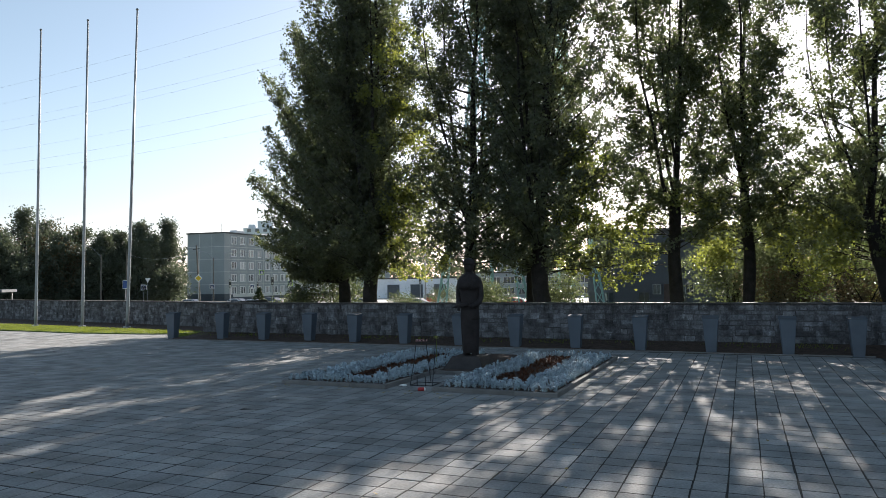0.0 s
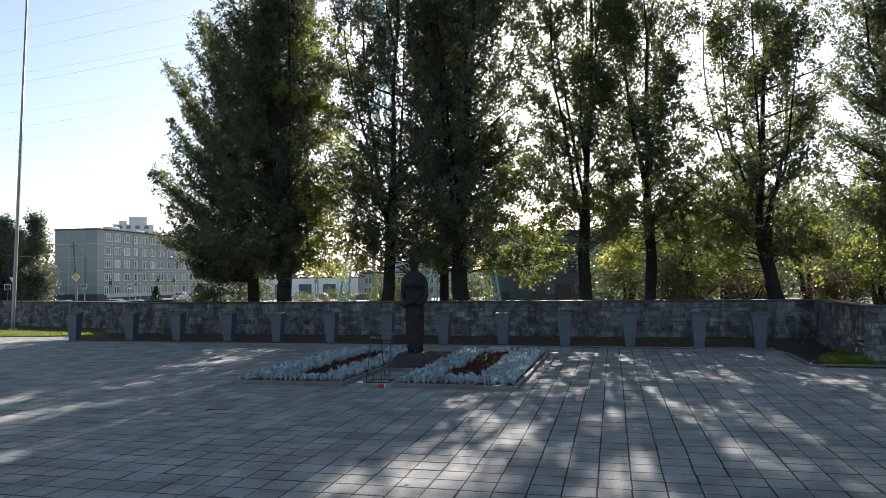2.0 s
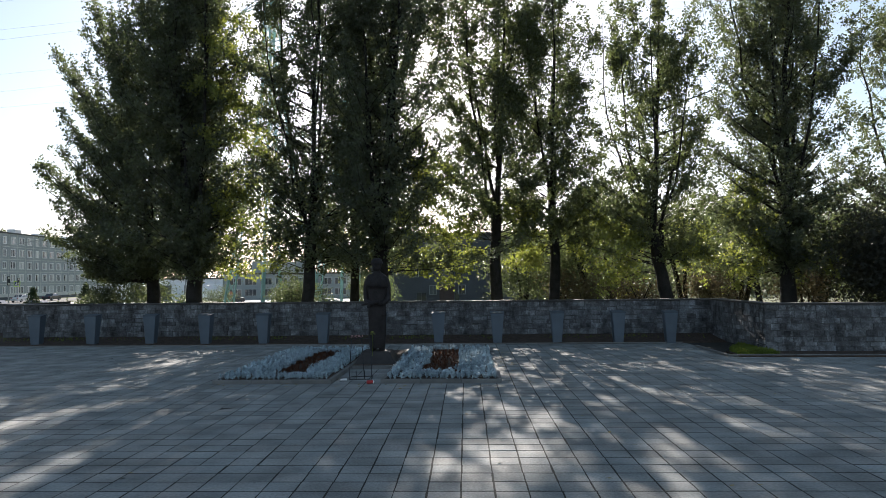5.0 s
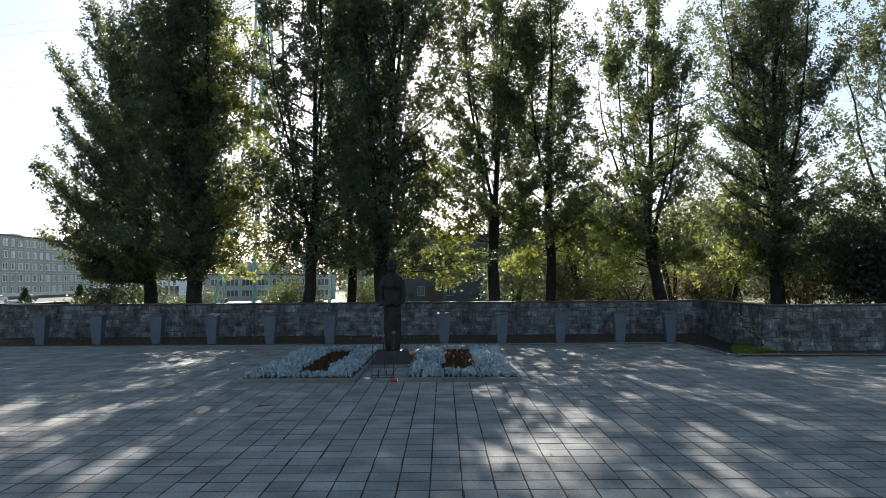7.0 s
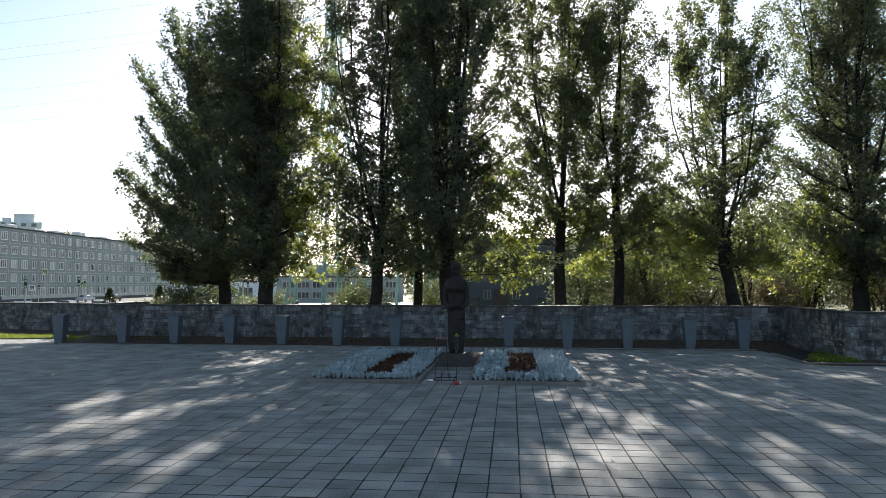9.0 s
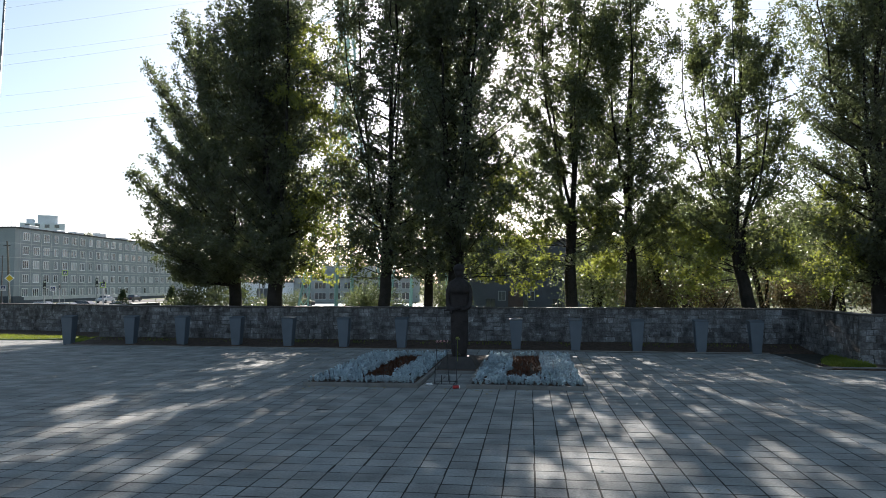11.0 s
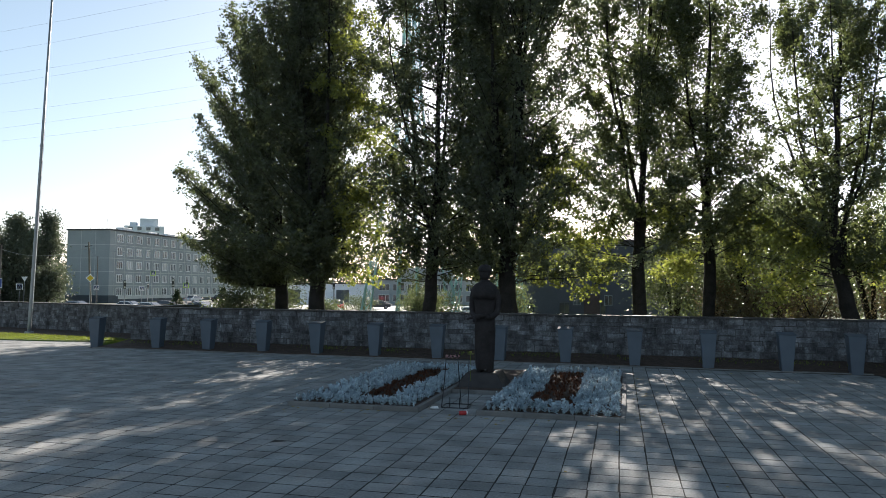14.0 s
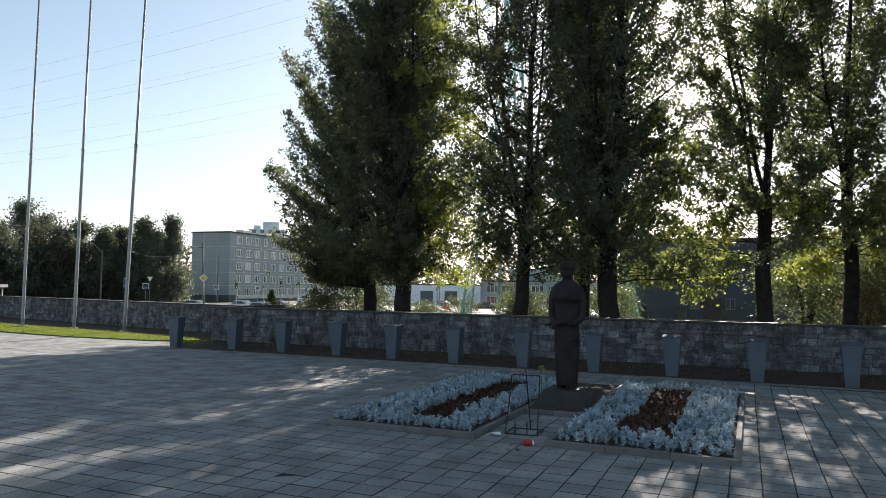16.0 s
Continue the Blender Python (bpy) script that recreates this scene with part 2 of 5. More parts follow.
M_TEAL = material("teal_painted_steel", (0.30, 0.46, 0.45), 0.6, 0.2, 1, 20, 0.1)
M_IRON = material("black_iron", (0.02, 0.02, 0.022), 0.55, 0.2, 5, 60, 0.1)
M_PANEL = material("facade_panel", (0.355, 0.385, 0.385), 0.85, 0.10, 0.25, 6, 0.15, per_piece=0.07)
M_SEAM = material("facade_seam", (0.60, 0.60, 0.58), 0.85, 0.1, 0.5, 6, 0.1)
M_PLINTHB = material("facade_plinth", (0.10, 0.11, 0.12), 0.85, 0.2, 0.5, 6, 0.1)
M_ROOF = material("roofing_felt", (0.09, 0.085, 0.085), 0.9, 0.2, 0.4, 8, 0.2)
M_WHITE = material("white_paint", (0.82, 0.82, 0.81), 0.55, 0.06, 1, 20, 0.05)
M_DOOR = material("dull_brown_paint", (0.10, 0.07, 0.06), 0.7, 0.2, 2, 20, 0.1)
# Asphalt in low sun: the glare is in this pale colour.
M_GLARE = material("sun_glare_tone", (0.40, 0.39, 0.36), 0.8, 0.2, 0.3, 12, 0.2)
M_ASPHALT = material("asphalt", (0.055, 0.055, 0.057), 0.85, 0.2, 0.6, 80, 0.3)
M_DARK = material("dark_cladding", (0.095, 0.102, 0.116), 0.7, 0.15, 0.3, 8, 0.1)
M_RED = material("red_paint", (0.36, 0.03, 0.03), 0.4, 0.1, 2, 20, 0.05)
M_BLUE = material("blue_sign_paint", (0.05, 0.10, 0.30), 0.45, 0.08, 2, 20, 0.03)
M_NAVY = material("navy_sign_paint", (0.03, 0.05, 0.13), 0.45, 0.08, 2, 20, 0.03)
M_LIME = material("lime_sign_border", (0.45, 0.62, 0.12), 0.45, 0.08, 2, 20, 0.03)
M_YELLOW = material("yellow_sign_paint", (0.75, 0.5, 0.03), 0.45, 0.08, 2, 20, 0.03)
M_RUBBER = material("tyre_rubber", (0.02, 0.02, 0.02), 0.85, 0.2, 3, 40, 0.1)
M_WIRE = material("wire", (0.32, 0.33, 0.35), 0.6, 0.1, 1, 10, 0.0)
M_WOOD = material("grey_wood_pole", (0.16, 0.14, 0.12), 0.9, 0.3, 1, 20, 0.4)
M_LEAF = leaf_material("poplar_leaf", (0.043, 0.047, 0.040), (0.090, 0.099, 0.071), (0.20, 0.245, 0.088), 0.38, rough=0.42, gloss=0.32)
M_LEAFB = leaf_material("shrub_leaf", (0.060, 0.080, 0.034), (0.13, 0.155, 0.055), (0.24, 0.30, 0.085), 0.42, rough=0.42, gloss=0.4)
M_LEAFD = leaf_material("dull_shrub_leaf", (0.062, 0.052, 0.038), (0.130, 0.108, 0.066), (0.20, 0.16, 0.08), 0.35)
# Copy of the poplar leaf with the backlit glow of three crowns in its colour.
M_LEAF_LIT = leaf_material("backlit_poplar_leaf", (0.040, 0.045, 0.034), (0.086, 0.094, 0.058), (0.23, 0.28, 0.085), 0.39, rough=0.42, gloss=0.32)
# Lit copy of the poplar leaf: sunlight on the sprays is put into colour.
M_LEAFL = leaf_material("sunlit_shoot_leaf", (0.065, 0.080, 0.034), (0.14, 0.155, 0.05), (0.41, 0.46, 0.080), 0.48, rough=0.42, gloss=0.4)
# Far crowns are paler than near ones: haze is mixed into the leaf colour.
M_LEAFF = leaf_material("hazed_far_leaf", (0.078, 0.092, 0.074), (0.125, 0.145, 0.100), (0.14, 0.17, 0.09), 0.28, 0.15)
# Wood behind the poplars: haze given as a paler, more translucent leaf.
M_LEAFW = leaf_material("hazed_wood_leaf", (0.085, 0.095, 0.075), (0.14, 0.155, 0.105), (0.22, 0.25, 0.12), 0.42, 0.15)
# Pale bluish tone holds the far tower's haze; the shop store shares it.
M_TOWER = material("pale_tower_panel", (0.80, 0.82, 0.85), 0.85, 0.1, 0.3, 4, 0.1)
M_LEAFS = leaf_material("dark_bush_leaf", (0.036, 0.036, 0.032), (0.068, 0.066, 0.054), (0.12, 0.13, 0.06), 0.28)
M_FIR = leaf_material("spruce_needles", (0.020, 0.038, 0.020), (0.045, 0.07, 0.035), (0.08, 0.10, 0.03), 0.2)
M_SILVER = leaf_material("silver_leaf", (0.34, 0.42, 0.47), (0.70, 0.80, 0.86), (0.4, 0.45, 0.42), 0.15, 3.0, 0.7)
M_RUST = leaf_material("rust_leaf", (0.062, 0.030, 0.022), (0.150, 0.064, 0.036), (0.16, 0.065, 0.025), 0.2, 4.0, 0.7)
M_GRASS = leaf_material("grass_blade", (0.07, 0.11, 0.02), (0.15, 0.19, 0.04), (0.3, 0.36, 0.05), 0.4, 1.0, 0.6)


def glass_material(name, tone, rough=0.05):
    m = bpy.data.materials.new(name)
    m.use_nodes = True
    p = m.node_tree.nodes["Principled BSDF"]
    p.inputs["Base Color"].default_value = (*tone, 1)
    p.inputs["Roughness"].default_value = rough
    p.inputs["Specular IOR Level"].default_value = 0.9
    return m


M_PANE = glass_material("window_glass", (0.05, 0.06, 0.07))
M_FLAT = glass_material("curtained_window_glass", (0.05, 0.06, 0.07), 0.12)
ft = M_FLAT.node_tree                  # curtains behind some of the panes
fr = ft.nodes.new("ShaderNodeValToRGB")
fr.color_ramp.interpolation = 'CONSTANT'
fr.color_ramp.elements[0].color = (0.04, 0.05, 0.06, 1)
fr.color_ramp.elements[1].position, fr.color_ramp.elements[1].color = 0.42, (0.12, 0.14, 0.15, 1)
for at, tone in ((0.68, 0.33), (0.86, 0.55)):
    fr.color_ramp.elements.new(at).color = (tone, tone, tone * 0.98, 1)
ft.links.new(ft.nodes.new("ShaderNodeObjectInfo").outputs["Random"], fr.inputs[0])
ft.links.new(fr.outputs[0], ft.nodes["Principled BSDF"].inputs["Base Color"])
M_LENS = glass_material("lamp_lens", (0.55, 0.55, 0.5), 0.2)

# ---------------------------------------------------------------- ground, pavement, roads
def sheet(name, x0, y0, x1, y1, z, mat, label, category, thick=0.0):
    bm = bmesh.new()
    if thick:
        box(bm, ((x0 + x1) / 2, (y0 + y1) / 2, z - thick / 2), (x1 - x0, y1 - y0, thick))
    else:
        bm.faces.new([bm.verts.new(p) for p in ((x0, y0, z), (x1, y0, z), (x1, y1, z), (x0, y1, z))])
    return solo(name, bm, mat, label, category, kind="structure")


gx = [-2500, -600, -250, -180] + [-130 + 5 * i for i in range(36)] + [80, 140, 250, 600, 2500]
gy = [-2500, -300, -60, 10] + [16 + 2 * i for i in range(34)] + [100, 130, 200, 400, 2500]
V = [(x, y, -0.07 + drop(max(x, -130), y)) for x in gx for y in gy]
F = [(i * len(gy) + j, (i + 1) * len(gy) + j, (i + 1) * len(gy) + j + 1, i * len(gy) + j + 1) for i in range(len(gx) - 1) for j in range(len(gy) - 1)]
solo("ground", quads("ground", V, F), M_GROUND, "rough green and yellowish grass ground reaching the horizon", "ground", kind="structure", smooth=True)
PX0, PX1, PY0, PY1 = -46.0, 24.0, -34.0, 12.6
pavement = sheet("pavement", PX0, PY0, PX1, PY1, -0.0032, M_JOINT, "square grey concrete paving slabs with dark open joints", "pavement", 0.05)
sheet("road_cross", -112, 64, 90, 78, -1.33, M_ASPHALT, "sunlit grey asphalt street behind the trees", "road", 0.05)
sheet("road_along", -91, 78.2, -79, 330, -1.33, M_ASPHALT, "grey asphalt street along the apartment block", "road", 0.05)
# Street before the shop: sun glare added as a pale surface of its own.
sheet("bright_street", -78, 78.2, 20, 124, -1.31, M_GLARE, "stretch of street before the shop, sun glare put into its pale colour", "pavement", 0.05)
sheet("pavement_street", -85, 58.5, 90, 61.5, -1.32, M_KERB, "pale concrete footpath beside the street", "pavement", 0.05)

TILE = 0.380
TX, TY, TURN = 3.285, -6.435, radians(0.4)            # one crossing of the joints, and how far the grid is turned

# ---------------------------------------------------------------- stone walls
STONE_V = np.array([(x, y, z) for y, i in ((0.5, 0.0), (-0.2, 0.0), (-0.5, 1.0))
                    for x, z in ((-0.5 + 0.025 * i, -0.5 + 0.055 * i), (0.5 - 0.025 * i, -0.5 + 0.055 * i),
                                 (0.5 - 0.025 * i, 0.5 - 0.055 * i), (-0.5 + 0.025 * i, 0.5 - 0.055 * i))])
STONE_F = np.array([(8, 9, 10, 11)] + [(a + k, a + (k + 1) % 4, a + 4 + (k + 1) % 4, a + 4 + k) for a in (0, 4) for k in range(4)])
TILE_V = np.array([(x, y, z) for z, i in ((-0.05, 0), (-0.009, 0), (0.0, 1))
                   for x, y in ((-0.5 + 0.008 * i, -0.5 + 0.008 * i), (0.5 - 0.008 * i, -0.5 + 0.008 * i),
                                (0.5 - 0.008 * i, 0.5 - 0.008 * i), (-0.5 + 0.008 * i, 0.5 - 0.008 * i))])
TILE_F = STONE_F[[0, 5, 6, 7, 8]]


def joined(name, V0, F0, places):
    """One mesh of many pieces; places: rows of x, y, z, sx, sy, sz, turn in radians, tilt x, tilt y."""
    P = np.asarray(places, dtype=float)
    n, k = len(P), len(V0)
    V = V0[None] * P[:, None, 3:6]
    V[:, :, 2] += V[:, :, 0] * P[:, None, 7] + V[:, :, 1] * P[:, None, 8]
    c, s = np.cos(P[:, 6])[:, None], np.sin(P[:, 6])[:, None]
    x = V[:, :, 0] * c - V[:, :, 1] * s
    y = V[:, :, 0] * s + V[:, :, 1] * c
    W = np.stack((x, y, V[:, :, 2]), axis=2) + P[:, None, 0:3]
    F = F0[None] + (np.arange(n) * k)[:, None, None]
    return quads(name, W.reshape(-1, 3), F.reshape(-1, 4))


UNIT_STONE = quads("stone", STONE_V, STONE_F)
UNIT_STONE.materials.append(M_STONE)
UNIT_TILE = quads("slab", TILE_V, TILE_F)
UNIT_TILE.materials.append(M_TILE)
LATE = []                        # pieces that are linked at the end of the file


def stone_wall(name, p0, p1, height, thick, label, single=None, courses=8, ends=(0.0, 0.0)):
    """A wall whose face lies on the line p0-p1, to the right of which the viewer stands; single: the stretch, in metres, of separate stones."""
    d = Vector((p1[0] - p0[0], p1[1] - p0[1], 0))
    length = d.length
    d.normalize()
    nrm = Vector((d.y, -d.x, 0))
    rz = math.atan2(d.y, d.x)
    bm = bmesh.new()
    mid = Vector((p0[0], p0[1], 0)) + d * (length / 2 + (ends[1] - ends[0]) / 2) - nrm * (thick / 2 + 0.014)
    box(bm, (mid.x, mid.y, height / 2 - 0.03), (length + ends[0] + ends[1], thick, height + 0.04), math.degrees(rz))
    wall = solo(name, bm, M_MORTAR, label, "wall", kind="structure")
    cuts = rng.uniform(0.72, 1.3, courses)
    cuts *= height / cuts.sum()
    rest, alone = [], []
    low = 0.0
    for c in range(courses):
        u = -rng.uniform(0, 0.4) - ends[0]
        hc = cuts[c]
        zc = low + hc / 2
        low += hc
        while u < length + ends[1]:
            w = rng.uniform(0.18, 0.36) if rng.random() < 0.4 else rng.uniform(0.34, 0.66)
            e = min(u + w, length + ends[1])
            s = max(u, -ends[0])
            if e - s > 0.05:
                m = (s + e) / 2
                out = rng.uniform(-0.010, 0.020) + (0.035 if c == 0 else 0.0)
                q = Vector((p0[0], p0[1], 0)) + d * m + nrm * (out - 0.05)
                row = (q.x, q.y, zc + rng.normal(0, 0.009), e - s - rng.uniform(0.004, 0.014), 0.11, hc * rng.uniform(0.90, 1.03), rz + rng.normal(0, 0.006), rng.normal(0, 0.012), rng.normal(0, 0.02))
                (alone if single and single[0] <= m <= single[1] else rest).append(row)
            u += w
    if rest:
        me = joined("stones", STONE_V, STONE_F, rest)
        me.materials.append(M_STONES)
        part("stones", me, None, wall, "rough weathered limestone blocks", kind="stuff")
    for row in alone[:300]:
        LATE.append(("stone", UNIT_STONE, wall, row))
    # coping slabs
    n = max(1, round(length / 0.95))
    step = (length + ends[0] + ends[1]) / n
    for i in range(n):
        q = Vector((p0[0], p0[1], 0)) + d * (-ends[0] + (i + 0.5) * step) - nrm * (thick / 2 - 0.02)
        b = bmesh.new()
        box(b, (0, 0, 0), (step - 0.012, thick + 0.10, 0.055), bevel=0.008)
        o = part("coping_slab", b, M_COPING, wall)
        o.matrix_basis = pose(q.x, q.y, height + 0.022 + rng.uniform(-0.003, 0.003), 0, 0, math.degrees(rz))
    return wall


WALL_H = 1.47
stone_wall("wall_back", (-16.2, 11.75), (12.0, 11.75), WALL_H, 0.45, "low weathered limestone block wall with dark coping behind the steles", single=(9.4, 23.0))
stone_wall("wall_side", (12.0, 11.7), (11.95, 6.6), WALL_H, 0.45, "short return of the weathered limestone wall", ends=(0.4, 0.0))
stone_wall("wall_right", (11.96, 6.6), (30.0, 5.6), WALL_H, 0.45, "low weathered limestone block wall with dark coping, mostly in shade")
stone_wall("wall_left", (-46.0, 22.2), (-16.2, 16.1), WALL_H - 0.11, 0.4, "low stone wall with pale coping behind the flagpoles")
stone_wall("wall_jog", (-16.2, 16.1), (-16.2, 11.76), WALL_H, 0.3, "short stone return joining the two walls")

# strip of soil and grass between the steles and the wall, with its kerb
bm = bmesh.new()
rows = []
for i in range(142):
    x = -16.3 + 28.2 * i / 141
    rows.append([bm.verts.new((x, y, z + (0.035 * noise.noise(Vector((x * 1.7, y * 2.0, 3.0))) if 0 < k < 5 else 0.0)))
                 for k, (y, z) in enumerate(((9.75, -0.04), (9.82, 0.02), (10.3, 0.05), (10.8, 0.09), (11.3, 0.14), (11.80, 0.20)))])
for a, b in zip(rows, rows[1:]):
    for k in range(5):
        bm.faces.new((a[k], b[k], b[k + 1], a[k + 1]))
solo("soil_strip", bm, M_SOIL, "dark bare soil strip at the foot of the wall", "soil", kind="structure", smooth=True)


def tuft_area(r, k):
    x = r.uniform(-16.2, 11.7, k)
    y = 11.72 - np.abs(r.normal(0, 0.42, k))
    keep = np.sin(x * 2.3) + np.sin(x * 0.9 + 1.0) + r.normal(0, 0.8, k) > 0.2
    return x[keep], y[keep]


def kerb_run(name, p0, p1, label, w=0.09, h=0.09, piece=0.95, z=0.0):
    d = Vector((p1[0] - p0[0], p1[1] - p0[1], 0))
    n = max(1, round(d.length / piece))
    step = d.length / n
    rz = math.degrees(math.atan2(d.y, d.x))
    d.normalize()
    kerb = thing(name, p0[0], p0[1], 0, 0, label, "kerb", kind="structure")
    me = None
    for i in range(n):
        if me is None:
            b = bmesh.new()
            box(b, (0, 0, (h - 0.06) / 2), (step - 0.008, w, h + 0.06), bevel=0.008)
            me = as_mesh("kerb_stone", b, M_KERB)
        o = part("kerb_stone", me, None, kerb)
        q = d * ((i + 0.5) * step)
        o.matrix_basis = pose(q.x, q.y, z + rng.uniform(-0.004, 0.004), 0, 0, rz + rng.uniform(-0.3, 0.3))
    return kerb


kerb_run("kerb_strip", (-16.3, 9.76), (10.3, 9.76), "low dark concrete kerb along the soil strip", h=0.035, w=0.07)


# ---------------------------------------------------------------- lawns
def blades(name, n, area, lo, hi, width=0.012, lean=0.5, seed=1):
    """Upright pointed blades inside a polygon given as a function."""
    r = np.random.default_rng(seed)
    x, y = area(r, n)
    n = len(x)
    h = r.uniform(lo, hi, n)
    a = r.uniform(0, 2 * np.pi, n)
    dx, dy = np.cos(a) * width, np.sin(a) * width
    lx, ly = r.normal(0, lean, n) * h, r.normal(0, lean, n) * h
    V = np.zeros((n, 4, 3))
    V[:, 0] = np.stack((x - dx, y - dy, np.zeros(n)), 1)
    V[:, 1] = np.stack((x + dx, y + dy, np.zeros(n)), 1)
    V[:, 2] = np.stack((x + dx * 0.6 + lx * 0.5, y + dy * 0.6 + ly * 0.5, h * 0.6), 1)
    V[:, 3] = np.stack((x + lx, y + ly, h), 1)
    return quads(name, V.reshape(-1, 3), np.arange(n * 4).reshape(-1, 4))


def lawn(name, poly, label, n, seed, lo=0.03, hi=0.10):
    bm = bmesh.new()
    lowv = [bm.verts.new((x, y, -0.05)) for x, y in poly]
    top = [bm.verts.new((x, y, 0.045)) for x, y in poly]
    bm.faces.new(top)
    for k in range(len(poly)):
        j = (k + 1) % len(poly)
        bm.faces.new((lowv[k], lowv[j], top[j], top[k]))
    base = solo(name, bm, M_LAWN, label, "lawn", kind="structure")
    xs, ys = np.array([p[0] for p in poly]), np.array([p[1] for p in poly])

    def area(r, k):
        x = r.uniform(xs.min(), xs.max(), k)
        y = r.uniform(ys.min(), ys.max(), k)
        inside = np.zeros(k, bool)
        j = len(poly) - 1
        for i in range(len(poly)):
            cross = ((ys[i] > y) != (ys[j] > y)) & (x < (xs[j] - xs[i]) * (y - ys[i]) / (ys[j] - ys[i] + 1e-9) + xs[i])
            inside ^= cross
            j = i
        return x[inside], y[inside]

    me = blades("grass", n, area, lo, hi, 0.014, 0.5, seed)
    me.transform(Matrix.Translation((0, 0, 0.04)))
    part("grass", me, M_GRASS, base, "short green grass blades", kind="stuff")
    return base


lawn("lawn_left", [(-46, 13.6), (-30, 12.2), (-24, 11.6), (-19.4, 11.9), (-18.2, 12.6), (-17.9, 13.6), (-23.0, 14.3), (-30, 15.4), (-46, 17.6)],
     "bright sunlit lawn strip at the foot of the flagpoles", 60000, 3)
# Wall's shade on the back of the lawn, laid as a dark soil-coloured sheet.
bm = bmesh.new()
bm.faces.new([bm.verts.new((x, y, 0.028)) for x, y in ((-17.9, 13.55), (-16.3, 13.7), (-16.3, 16.2), (-46, 22.3), (-46, 17.55), (-30, 15.35), (-23.0, 14.25))])
solo("lawn_shade_strip", bm, M_SOIL, "dark strip behind the flagpoles, the wall's shade put into its colour", "soil", kind="structure")
lawn("lawn_near_stele", [(-17.25, 11.2), (-16.45, 11.2), (-16.35, 12.2), (-16.3, 13.6), (-17.2, 13.6)],
     "small grass patch beside the corner of the wall", 3500, 4)
lawn("lawn_corner", [(10.7, 5.5), (11.9, 5.4), (12.0, 6.4), (11.9, 6.7), (11.9, 8.6), (11.2, 7.4), (10.75, 6.4)],
     "small patch of uneven grass in the corner of the wall", 7000, 5, 0.03, 0.13)
kerb_run("kerb_corner", (10.3, 5.2), (10.3, 8.2), "low concrete kerb round the corner lawn", h=0.07)
kerb_run("kerb_right", (10.3, 5.2), (24.0, 4.5), "low concrete kerb in front of the shaded wall", h=0.07)
bm = bmesh.new()
box(bm, (17.6, 5.35, -0.0), (14.0, 1.35, 0.08), -3.0)
solo("soil_strip_shade", bm, M_SOIL, "dark bare soil strip at the foot of the shaded wall", "soil", kind="structure")


me = blades("grass_tufts", 2600, tuft_area, 0.04, 0.13, 0.014, 0.5, 9)
me.transform(Matrix.Translation((0, 0, 0.11)))
solo("grass_tufts", me, M_GRASS, "thin green grass tufts along the foot of the wall", "grass", kind="stuff")


# ---------------------------------------------------------------- flower beds
def rosettes(name, places, leaves, length, width, rise, seed):
    """Low leafy plants; each is a rosette of bent leaves."""
    r = np.random.default_rng(seed)
    P = np.repeat(np.asarray(places), leaves, axis=0)
    n = len(P)
    a = r.uniform(0, 2 * np.pi, n)
    el = r.uniform(0.1, 1.35, n)
    ln = length * r.uniform(0.6, 1.15, n) * P[:, 3]
    w = width * r.uniform(0.7, 1.2, n) * P[:, 3]
    dx, dy = np.cos(a), np.sin(a)
    z0 = P[:, 2] + rise * P[:, 3] * r.uniform(0.1, 1.0, n)
    cx, cz = np.cos(el), np.sin(el)
    mid = np.stack((P[:, 0] + dx * cx * ln * 0.55, P[:, 1] + dy * cx * ln * 0.55, z0 + cz * ln * 0.55), 1)
    tip = np.stack((P[:, 0] + dx * cx * ln, P[:, 1] + dy * cx * ln, z0 + cz * ln * 0.8), 1)
    root = np.stack((P[:, 0], P[:, 1], z0), 1)
    side = np.stack((-dy, dx, r.normal(0, 0.3, n)), 1) * w[:, None]
    V = np.stack((root - side * 0.25, root + side * 0.25, mid + side, tip + side * 0.35, tip - side * 0.35, mid - side), 1)
    F = (np.arange(n) * 6)[:, None, None] + np.array([(0, 1, 2, 5), (5, 2, 3, 4)])[None]
    return quads(name, V.reshape(-1, 3), F.reshape(-1, 4))


